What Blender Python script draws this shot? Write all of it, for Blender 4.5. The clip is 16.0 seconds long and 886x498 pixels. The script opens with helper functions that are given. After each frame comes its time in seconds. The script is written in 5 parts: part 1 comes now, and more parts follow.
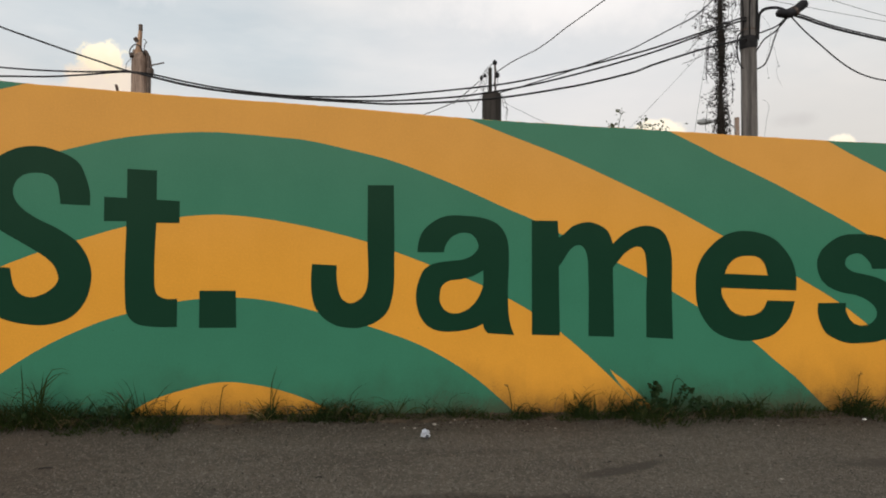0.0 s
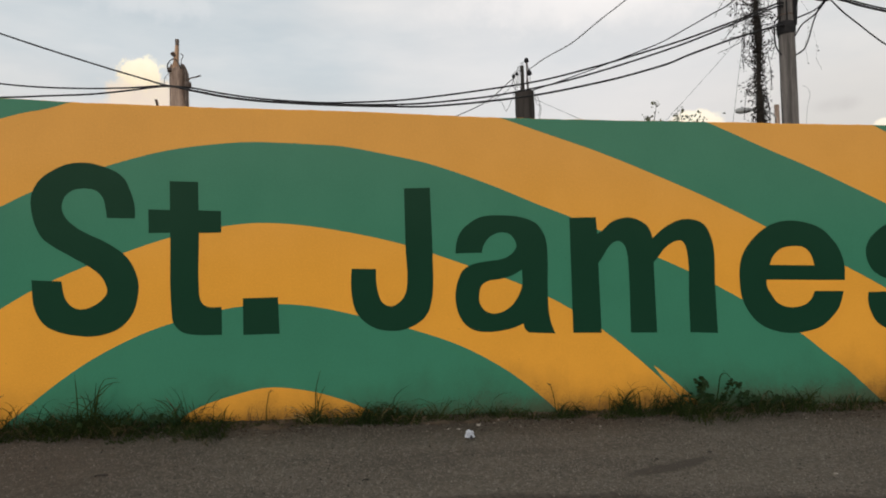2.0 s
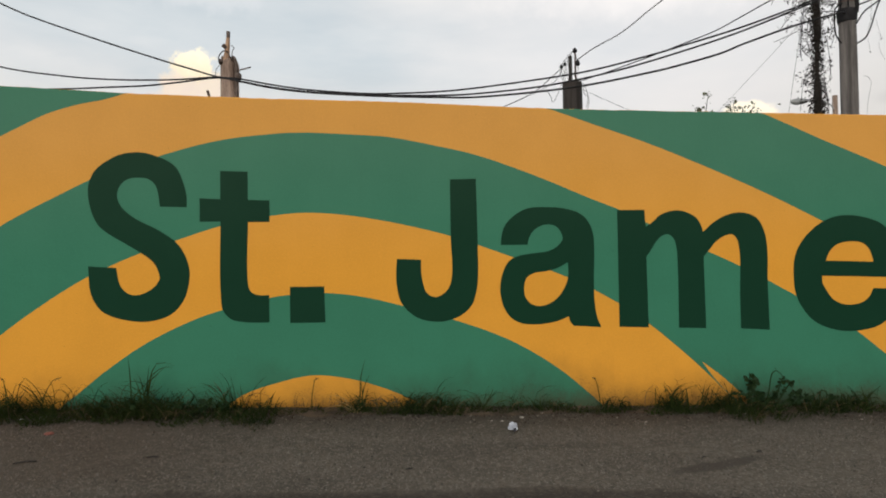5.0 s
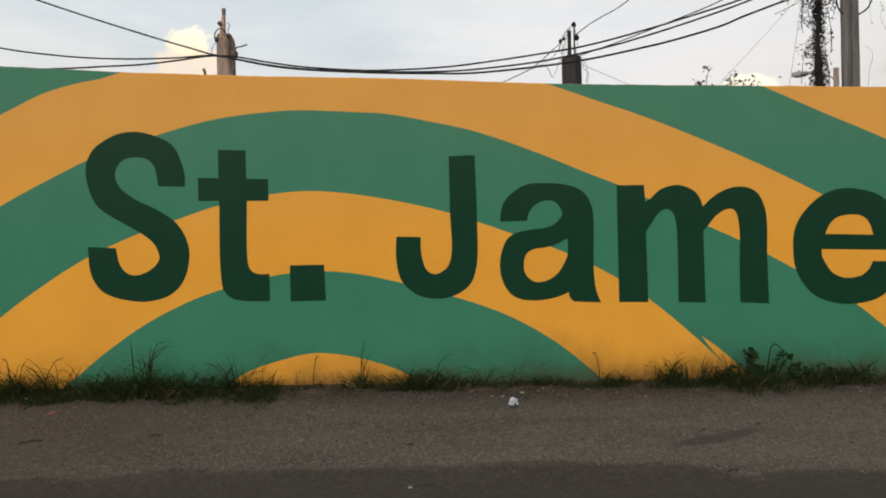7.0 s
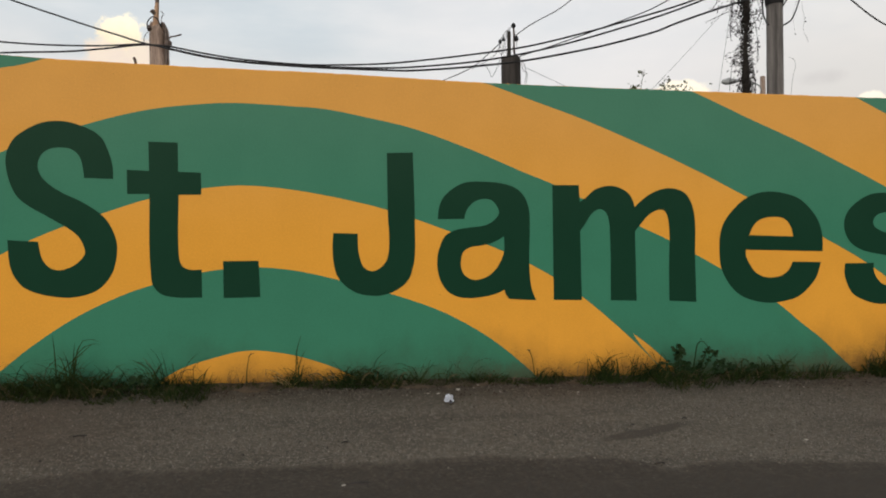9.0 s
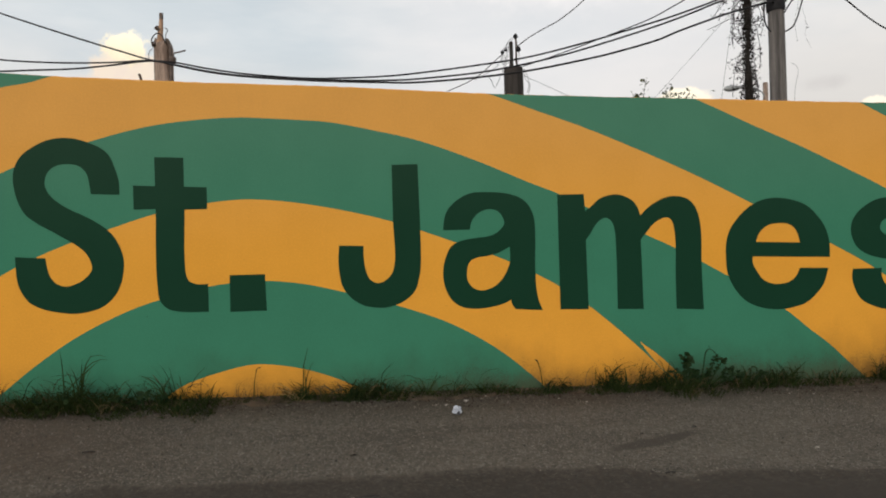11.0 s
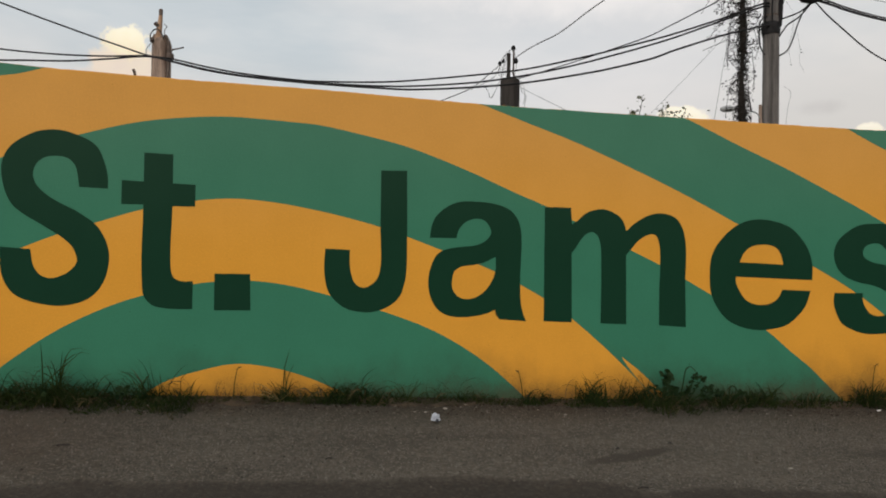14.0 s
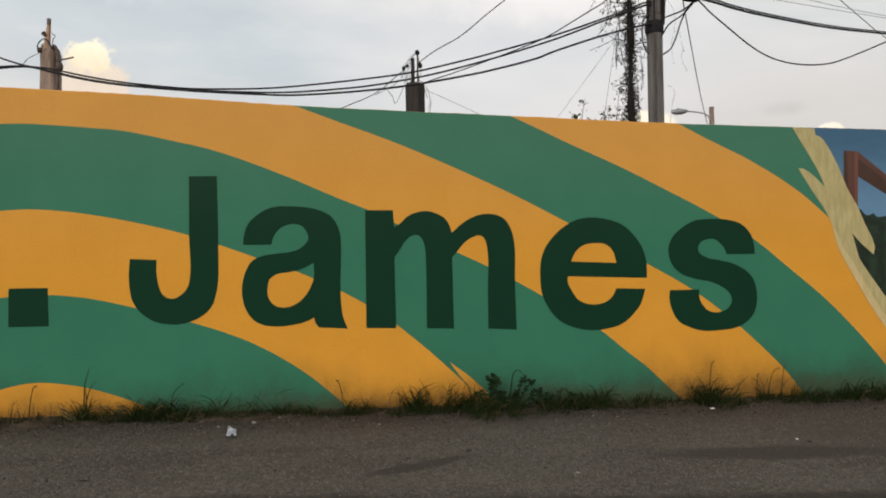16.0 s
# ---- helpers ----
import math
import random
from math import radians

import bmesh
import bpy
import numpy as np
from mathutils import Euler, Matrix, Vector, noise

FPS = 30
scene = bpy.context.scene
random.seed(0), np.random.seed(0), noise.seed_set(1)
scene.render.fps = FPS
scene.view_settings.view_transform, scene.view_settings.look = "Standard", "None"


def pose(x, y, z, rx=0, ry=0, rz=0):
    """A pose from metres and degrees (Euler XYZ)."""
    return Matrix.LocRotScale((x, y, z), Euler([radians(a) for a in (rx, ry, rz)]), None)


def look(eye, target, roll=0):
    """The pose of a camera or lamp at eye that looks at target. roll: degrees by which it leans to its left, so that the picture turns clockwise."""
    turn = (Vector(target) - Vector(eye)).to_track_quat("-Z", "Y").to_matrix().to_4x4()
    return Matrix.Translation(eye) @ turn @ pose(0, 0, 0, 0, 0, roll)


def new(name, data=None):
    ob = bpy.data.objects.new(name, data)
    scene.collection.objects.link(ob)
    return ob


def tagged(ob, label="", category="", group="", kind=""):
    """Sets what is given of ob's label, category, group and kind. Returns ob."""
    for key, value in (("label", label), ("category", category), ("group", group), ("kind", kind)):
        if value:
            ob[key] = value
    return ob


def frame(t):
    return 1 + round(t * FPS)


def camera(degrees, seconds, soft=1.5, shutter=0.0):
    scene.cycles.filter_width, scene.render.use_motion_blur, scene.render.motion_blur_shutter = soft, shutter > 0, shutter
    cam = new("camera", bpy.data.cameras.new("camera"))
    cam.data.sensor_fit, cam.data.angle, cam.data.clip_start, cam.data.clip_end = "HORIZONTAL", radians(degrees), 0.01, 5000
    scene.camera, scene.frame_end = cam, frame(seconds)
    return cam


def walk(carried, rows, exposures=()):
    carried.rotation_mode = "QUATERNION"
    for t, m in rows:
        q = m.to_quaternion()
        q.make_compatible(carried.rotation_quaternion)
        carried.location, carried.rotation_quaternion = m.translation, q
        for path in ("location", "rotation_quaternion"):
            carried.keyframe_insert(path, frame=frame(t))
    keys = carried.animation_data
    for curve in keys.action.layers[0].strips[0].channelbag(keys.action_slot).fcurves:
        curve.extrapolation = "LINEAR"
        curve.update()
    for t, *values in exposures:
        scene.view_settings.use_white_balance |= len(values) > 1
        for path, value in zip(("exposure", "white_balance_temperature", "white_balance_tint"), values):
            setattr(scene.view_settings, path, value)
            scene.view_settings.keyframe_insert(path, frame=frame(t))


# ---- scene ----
from mathutils.geometry import tessellate_polygon

# ---- camera and walk ----
cam = camera(62.8, 16.0, soft=1.9)
PATH = [
    (0, (-0.388, -7.516, 1.507), (-0.081, -5.541, 1.575), 0.2),
    (0.5, (-0.381, -7.52, 1.506), (-0.096, -5.542, 1.571), -0.6),
    (1, (-0.389, -7.518, 1.504), (-0.138, -5.534, 1.552), -1.2),
    (1.5, (-0.382, -7.521, 1.508), (-0.143, -5.536, 1.54), -1.7),
    (2, (-0.395, -7.527, 1.511), (-0.19, -5.538, 1.582), -1.6),
    (2.5, (-0.403, -7.51, 1.513), (-0.279, -5.514, 1.559), -1.8),
    (3, (-0.404, -7.508, 1.517), (-0.331, -5.51, 1.571), -1.2),
    (3.5, (-0.402, -7.517, 1.509), (-0.337, -5.519, 1.563), -0.7),
    (4, (-0.402, -7.517, 1.511), (-0.318, -5.52, 1.584), -0.7),
    (6.5, (-0.399, -7.509, 1.504), (-0.326, -5.511, 1.498), -1.1),
    (7, (-0.396, -7.513, 1.505), (-0.315, -5.515, 1.493), -1.4),
    (7.5, (-0.391, -7.526, 1.51), (-0.221, -5.533, 1.498), -1.6),
    (8, (-0.394, -7.53, 1.503), (-0.189, -5.541, 1.497), -1.3),
    (8.5, (-0.383, -7.521, 1.499), (-0.161, -5.533, 1.483), -1.0),
    (8.7, (-0.375, -7.516, 1.498), (-0.131, -5.531, 1.477), -0.7),
    (11, (-0.383, -7.515, 1.501), (-0.149, -5.529, 1.51), -1.6),
    (11.5, (-0.397, -7.518, 1.507), (-0.206, -5.527, 1.529), -0.8),
    (12, (-0.4, -7.521, 1.508), (-0.255, -5.526, 1.513), 0.6),
    (12.5, (-0.406, -7.523, 1.512), (-0.255, -5.528, 1.525), 0.8),
    (13, (-0.408, -7.527, 1.511), (-0.252, -5.534, 1.541), 0.9),
    (13.5, (-0.394, -7.537, 1.505), (-0.222, -5.544, 1.534), 0.9),
    (14, (-0.323, -7.552, 1.5), (-0.068, -5.569, 1.53), 0.8),
    (14.5, (-0.141, -7.55, 1.491), (0.139, -5.57, 1.549), -0.7),
    (15, (0.141, -7.525, 1.491), (0.436, -5.547, 1.525), -1.5),
    (15.5, (0.601, -7.535, 1.478), (0.939, -5.564, 1.491), -1.2),
    (16, (1.303, -7.546, 1.467), (1.63, -5.573, 1.52), -0.8),
]
walk(cam, [(t, look(eye, target, roll)) for t, eye, target, roll in PATH],
     [(0.0, -0.05), (1.5, -0.12), (2.5, -0.08), (4.0, -0.06), (6.5, 0.04), (8.0, 0.04), (8.5, -0.01), (11.0, -0.01), (11.5, -0.13), (12.0, -0.10), (12.5, 0.01), (13.0, -0.03), (13.5, -0.20), (14.5, -0.17), (15.0, -0.11), (16.0, -0.10)])

# ---- sky and sun ----
SUN_AT = Vector((-0.45, -1.0, 0.42)).normalized()


def link(tree, a, b):
    tree.links.new(a, b)


def node(tree, kind, **inputs):
    n = tree.nodes.new(kind)
    for key, value in inputs.items():
        n.inputs[key.replace("_", " ")].default_value = value
    return n


def ramp(tree, source, stops):
    """A colour ramp; stops are (position, rgb)."""
    n = tree.nodes.new("ShaderNodeValToRGB")
    while len(n.color_ramp.elements) < len(stops):
        n.color_ramp.elements.new(0.5)
    for e, (p, c) in zip(n.color_ramp.elements, stops):
        e.position, e.color = p, (*c, 1)
    link(tree, source, n.inputs[0])
    return n.outputs[0]


def mix(tree, factor, a, b, blend="MIX"):
    n = tree.nodes.new("ShaderNodeMix")
    n.data_type, n.blend_type = "RGBA", blend
    for socket, value in ((n.inputs[0], factor), (n.inputs[6], a), (n.inputs[7], b)):
        if isinstance(value, (int, float)):
            socket.default_value = value
        elif isinstance(value, tuple):
            socket.default_value = (*value, 1)
        else:
            link(tree, value, socket)
    return n.outputs[2]


def calc(tree, op, a, b=0.0, c=0.0):
    n = tree.nodes.new("ShaderNodeMath")
    n.operation = op
    for socket, value in zip(n.inputs, (a, b, c)):
        if isinstance(value, (int, float)):
            socket.default_value = value
        else:
            link(tree, value, socket)
    return n.outputs[0]


def span(tree, value, lo, hi):
    """0 below lo, 1 above hi, smooth between."""
    n = tree.nodes.new("ShaderNodeMapRange")
    n.interpolation_type = "SMOOTHSTEP"
    n.inputs[1].default_value, n.inputs[2].default_value = lo, hi
    link(tree, value, n.inputs[0])
    return n.outputs[0]


def vnoise(tree, vector, scale, detail=4.0, rough=0.55, stretch=(1, 1, 1), shift=(0, 0, 0)):
    m = tree.nodes.new("ShaderNodeMapping")
    m.inputs["Scale"].default_value = stretch
    m.inputs["Location"].default_value = shift
    link(tree, vector, m.inputs[0])
    n = node(tree, "ShaderNodeTexNoise", Scale=scale, Detail=detail, Roughness=rough)
    link(tree, m.outputs[0], n.inputs["Vector"])
    return n.outputs[0]


world = bpy.data.worlds.new("evening_sky")
scene.world = world
world.use_nodes = True
wt = world.node_tree
wt.nodes.clear()
direction = wt.nodes.new("ShaderNodeTexCoord").outputs["Generated"]
sky = wt.nodes.new("ShaderNodeTexSky")
sky.sky_type, sky.sun_disc = "NISHITA", False
sky.sun_elevation = math.asin(SUN_AT.z)
sky.sun_rotation = math.atan2(SUN_AT.x, SUN_AT.y)
sky.air_density, sky.dust_density = 1.0, 2.0
clear = mix(wt, 1.0, sky.outputs[0], (0.09, 0.09, 0.09), "MULTIPLY")
# high even cloud with a soft drift of greyer and bluer folds
veil = vnoise(wt, direction, 2.6, 5.0, 0.5, (1, 1, 3.2), (0.3, 0.1, 0.0))
folds = vnoise(wt, direction, 6.5, 4.0, 0.55, (1, 1, 3.5), (1.7, 0.4, 0.2))
veil_colour = ramp(wt, veil, [(0.36, (0.70, 0.765, 0.795)), (0.52, (0.865, 0.875, 0.87)), (0.66, (1.0, 0.97, 0.935))])
veil_colour = mix(wt, 0.22, veil_colour, ramp(wt, folds, [(0.35, (0.60, 0.655, 0.695)), (0.65, (1.0, 0.97, 0.94))]))
split = wt.nodes.new("ShaderNodeSeparateXYZ")
link(wt, direction, split.inputs[0])
low = calc(wt, "SUBTRACT", 1.0, span(wt, split.outputs[2], 0.15, 0.29))
veil_colour = mix(wt, calc(wt, "MULTIPLY", low, 0.58), veil_colour, (0.935, 0.845, 0.765))
glow_side = calc(wt, "MULTIPLY", span(wt, split.outputs[0], 0.22, 0.55), calc(wt, "SUBTRACT", 1.0, span(wt, split.outputs[2], 0.12, 0.40)))
veil_colour = mix(wt, calc(wt, "MULTIPLY", glow_side, 0.55), veil_colour, (0.735, 0.685, 0.625))
pale_side = calc(wt, "MULTIPLY", span(wt, split.outputs[0], -0.08, 0.22), calc(wt, "SUBTRACT", 1.0, span(wt, split.outputs[0], 0.40, 0.58)))
veil_colour = mix(wt, calc(wt, "MULTIPLY", pale_side, 0.38), veil_colour, (0.955, 0.915, 0.905))
whole = mix(wt, 0.88, clear, veil_colour)


def cumulus(under, centre, wide, tall, lit, rim, seed, solid=1.0, soft=(0.62, 1.0), rough=1.2):
    """A sunlit cumulus head at a direction of the sky."""
    side = Vector(centre).cross(Vector((0, 0, 1))).normalized()
    up = side.cross(Vector(centre)).normalized()
    away = []
    for axis, reach in ((side, wide), (up, tall)):
        d = wt.nodes.new("ShaderNodeVectorMath")
        d.operation = "DOT_PRODUCT"
        link(wt, direction, d.inputs[0])
        d.inputs[1].default_value = axis
        away.append(calc(wt, "DIVIDE", calc(wt, "SUBTRACT", d.outputs["Value"], axis.dot(Vector(centre).normalized())), reach))
    radius = calc(wt, "SQRT", calc(wt, "ADD", calc(wt, "POWER", calc(wt, "ABSOLUTE", away[0]), 2.0), calc(wt, "POWER", calc(wt, "ABSOLUTE", away[1]), 2.0)))
    puffs = vnoise(wt, direction, 38.0, 4.0, 0.6, (1, 1, 1), (seed, 0, seed))
    broad = vnoise(wt, direction, 14.0, 2.0, 0.5, (1, 1, 1), (0, seed, 0))
    radius = calc(wt, "ADD", radius, calc(wt, "MULTIPLY", calc(wt, "SUBTRACT", puffs, 0.5), rough))
    radius = calc(wt, "ADD", radius, calc(wt, "MULTIPLY", calc(wt, "SUBTRACT", broad, 0.5), 0.5))
    front = wt.nodes.new("ShaderNodeVectorMath")
    front.operation = "DOT_PRODUCT"
    link(wt, direction, front.inputs[0])
    front.inputs[1].default_value = Vector(centre).normalized()
    here = calc(wt, "GREATER_THAN", front.outputs["Value"], 0.5)
    mask = calc(wt, "MULTIPLY", calc(wt, "SUBTRACT", 1.0, span(wt, radius, *soft)), here)
    tone = ramp(wt, calc(wt, "ADD", calc(wt, "MULTIPLY", away[1], 0.4), puffs), [(0.2, rim), (0.75, lit)])
    return mix(wt, calc(wt, "MULTIPLY", mask, solid), under, tone)


whole = cumulus(whole, (-0.274, 0.93, 0.2275), 0.050, 0.052, (1.02, 0.86, 0.66), (0.96, 0.78, 0.66), 2.0, 0.85, (0.60, 1.0), 1.5)
whole = cumulus(whole, (-0.273, 0.926, 0.2600), 0.028, 0.025, (1.20, 1.10, 0.84), (1.05, 0.90, 0.64), 4.0, 0.95, (0.66, 0.98), 2.0)
whole = cumulus(whole, (-0.299, 0.924, 0.2425), 0.018, 0.014, (1.02, 0.88, 0.72), (0.97, 0.82, 0.68), 9.0, 0.4, (0.5, 1.05), 2.0)
whole = cumulus(whole, (0.420, 0.888, 0.1830), 0.040, 0.022, (1.16, 1.08, 0.88), (1.06, 0.92, 0.70), 7.0, 1.0, (0.66, 0.95), 0.9)
whole = cumulus(whole, (0.605, 0.782, 0.1560), 0.019, 0.016, (1.14, 1.06, 0.88), (1.04, 0.93, 0.75), 11.0, 1.0, (0.66, 0.95), 0.9)
whole = cumulus(whole, (0.562, 0.805, 0.190), 0.032, 0.012, (0.60, 0.57, 0.56), (0.56, 0.53, 0.52), 5.0, 0.38, (0.2, 1.1), 1.0)
whole = cumulus(whole, (-0.255, 0.90, 0.345), 0.085, 0.03, (0.90, 0.90, 0.89), (0.82, 0.84, 0.86), 15.0, 0.5, (0.3, 1.1), 1.6)
whole = cumulus(whole, (0.30, 0.87, 0.352), 0.20, 0.055, (1.10, 1.06, 1.04), (1.02, 0.98, 0.96), 21.0, 0.75, (0.2, 1.15), 1.0)
back = wt.nodes.new("ShaderNodeBackground")
back.inputs["Strength"].default_value = 1.0
link(wt, whole, back.inputs["Color"])
link(wt, back.outputs[0], wt.nodes.new("ShaderNodeOutputWorld").inputs[0])

sun = new("sun", bpy.data.lights.new("sun", "SUN"))
sun.data.energy, sun.data.angle, sun.data.color = 1.5, radians(35), (1.0, 0.93, 0.84)
sun.matrix_world = look(SUN_AT * 50, (0, 0, 0))


# ---- materials ----
def surface(name, rough=0.8, spec=0.3, metal=0.0):
    m = bpy.data.materials.new(name)
    m.use_nodes = True
    tree = m.node_tree
    bsdf = tree.nodes["Principled BSDF"]
    bsdf.inputs["Roughness"].default_value = rough
    bsdf.inputs["Metallic"].default_value = metal
    bsdf.inputs["Specular IOR Level"].default_value = spec
    place = tree.nodes.new("ShaderNodeTexCoord").outputs["Object"]
    return m, tree, bsdf, place


def relief(tree, bsdf, height, strength, distance):
    b = node(tree, "ShaderNodeBump", Strength=strength, Distance=distance)
    link(tree, height, b.inputs["Height"])
    link(tree, b.outputs[0], bsdf.inputs["Normal"])


def scaled(c, f):
    return tuple(v * f for v in c)


def wall_paint(name, colour, mud_and_shade=True, seed=0.0, bleach=0.10):
    """Masonry paint on trowelled render: roller mottling, faint runs, muddy splashes and painted-in shade by the
    ground.
    """
    m, tree, bsdf, place = surface(name, 0.75, 0.10)
    broad = vnoise(tree, place, 1.3, 4.0, 0.6, (1, 1, 1), (seed, 0, 0))
    runs = vnoise(tree, place, 5.0, 3.0, 0.6, (1.6, 1, 0.22), (0, 0, seed))
    grain = vnoise(tree, place, 55.0, 3.0, 0.6)
    c = mix(tree, span(tree, broad, 0.3, 0.7), scaled(colour, 0.96), scaled(colour, 1.04))
    c = mix(tree, calc(tree, "MULTIPLY", span(tree, runs, 0.52, 0.8), 0.25), c, scaled(colour, 0.9))
    c = mix(tree, calc(tree, "MULTIPLY", span(tree, grain, 0.4, 0.75), 0.5), c, scaled(colour, 1.16))
    scuffs = vnoise(tree, place, 9.0, 6.0, 0.7, (1, 1, 1), (seed, 3, 1))
    c = mix(tree, calc(tree, "MULTIPLY", span(tree, scuffs, 0.72, 0.78), 0.22), c, scaled(colour, 0.55))
    xyz = tree.nodes.new("ShaderNodeSeparateXYZ")
    link(tree, place, xyz.inputs[0])
    # sky glare over the upper courses, painted in as a paler grey film
    top_glare = span(tree, calc(tree, "ADD", xyz.outputs[2], calc(tree, "MULTIPLY", calc(tree, "SUBTRACT", broad, 0.5), 0.7)), 1.3, 3.2)
    c = mix(tree, calc(tree, "MULTIPLY", top_glare, bleach), c, (0.30, 0.27, 0.24))
    if mud_and_shade:
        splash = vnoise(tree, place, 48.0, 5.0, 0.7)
        foot_noise = vnoise(tree, place, 2.2, 4.0, 0.6, (1, 1, 0.8), (seed, 7, 2))
        # ragged darkening at the wall's foot: contact shade put into the colour, with dirt
        foot_dirt_shade = span(tree, calc(tree, "SUBTRACT", xyz.outputs[2], calc(tree, "MULTIPLY", calc(tree, "SUBTRACT", foot_noise, 0.5), 0.7)), 0.62, 0.02)
        c = mix(tree, calc(tree, "MULTIPLY", foot_dirt_shade, 0.38), c, (0.03, 0.032, 0.018))
        spots = span(tree, calc(tree, "ADD", calc(tree, "MULTIPLY", foot_dirt_shade, 0.34), calc(tree, "MULTIPLY", splash, 0.78)), 0.63, 0.74)
        kick = span(tree, calc(tree, "SUBTRACT", xyz.outputs[2], calc(tree, "MULTIPLY", vnoise(tree, place, 9.0, 5.0, 0.65, (1, 1, 0.5)), 0.36)), 0.08, -0.16)
        c = mix(tree, calc(tree, "MULTIPLY", kick, 0.5), c, (0.060, 0.037, 0.018))
        c = mix(tree, calc(tree, "MULTIPLY", spots, 0.24), c, (0.05, 0.042, 0.025))
        flecks = vnoise(tree, place, 70.0, 2.0, 0.5, (1, 1, 1), (seed, 1, 5))
        c = mix(tree, calc(tree, "MULTIPLY", span(tree, flecks, 0.745, 0.77), 0.45), c, (0.04, 0.036, 0.024))
    pits = vnoise(tree, place, 24.0, 2.0, 0.4, (1, 1, 1), (seed, 8, 3))
    c = mix(tree, calc(tree, "MULTIPLY", span(tree, pits, 0.755, 0.79), 0.45), c, scaled(colour, 0.35))
    link(tree, c, bsdf.inputs["Base Color"])
    relief(tree, bsdf, calc(tree, "ADD", grain, calc(tree, "MULTIPLY", vnoise(tree, place, 7.0, 3.0), 2.0)), 0.35, 0.004)
    return m


def mottled(name, dark, light, scale=6.0, rough=0.85, stretch=(1, 1, 1), bump=0.4, depth=0.006, metal=0.0, spec=0.3, fine=None):
    m, tree, bsdf, place = surface(name, rough, spec, metal)
    a = vnoise(tree, place, scale, 5.0, 0.6, stretch)
    b = vnoise(tree, place, fine or scale * 9, 4.0, 0.65, stretch)
    c = mix(tree, span(tree, a, 0.32, 0.68), dark, light)
    c = mix(tree, calc(tree, "MULTIPLY", span(tree, b, 0.5, 0.72), 0.5), c, scaled(dark, 0.7))
    link(tree, c, bsdf.inputs["Base Color"])
    relief(tree, bsdf, calc(tree, "ADD", a, b), bump, depth)
    return m


def per_piece(name, dark, light, rough=0.7, spec=0.3):
    """Colour varies from piece to piece of a joined mesh."""
    m, tree, bsdf, place = surface(name, rough, spec)
    geo = tree.nodes.new("ShaderNodeNewGeometry")
    c = mix(tree, geo.outputs["Random Per Island"], dark, light)
    c = mix(tree, calc(tree, "MULTIPLY", span(tree, vnoise(tree, place, 40.0), 0.4, 0.7), 0.4), c, scaled(dark, 0.8))
    link(tree, c, bsdf.inputs["Base Color"])
    return m


def leafy(name, dark, light, through_light, rough=0.65, spec=0.15):
    """Thin leaves whose colour varies from blade to blade and that let some light through."""
    m, tree, bsdf, place = surface(name, rough, spec)
    geo = tree.nodes.new("ShaderNodeNewGeometry")
    c = mix(tree, geo.outputs["Random Per Island"], dark, light)
    c = mix(tree, calc(tree, "MULTIPLY", span(tree, vnoise(tree, place, 3.0), 0.42, 0.62), 0.5), c, scaled(light, 0.8))
    c = mix(tree, calc(tree, "MULTIPLY", span(tree, vnoise(tree, place, 40.0), 0.4, 0.7), 0.35), c, scaled(dark, 0.8))
    link(tree, c, bsdf.inputs["Base Color"])
    glow = tree.nodes.new("ShaderNodeBsdfTranslucent")
    link(tree, mix(tree, 1.0, c, (1.3, 1.25, 0.7), "MULTIPLY"), glow.inputs["Color"])
    both = tree.nodes.new("ShaderNodeMixShader")
    both.inputs[0].default_value = through_light
    link(tree, bsdf.outputs[0], both.inputs[1])
    link(tree, glow.outputs[0], both.inputs[2])
    link(tree, both.outputs[0], tree.nodes["Material Output"].inputs["Surface"])
    return m


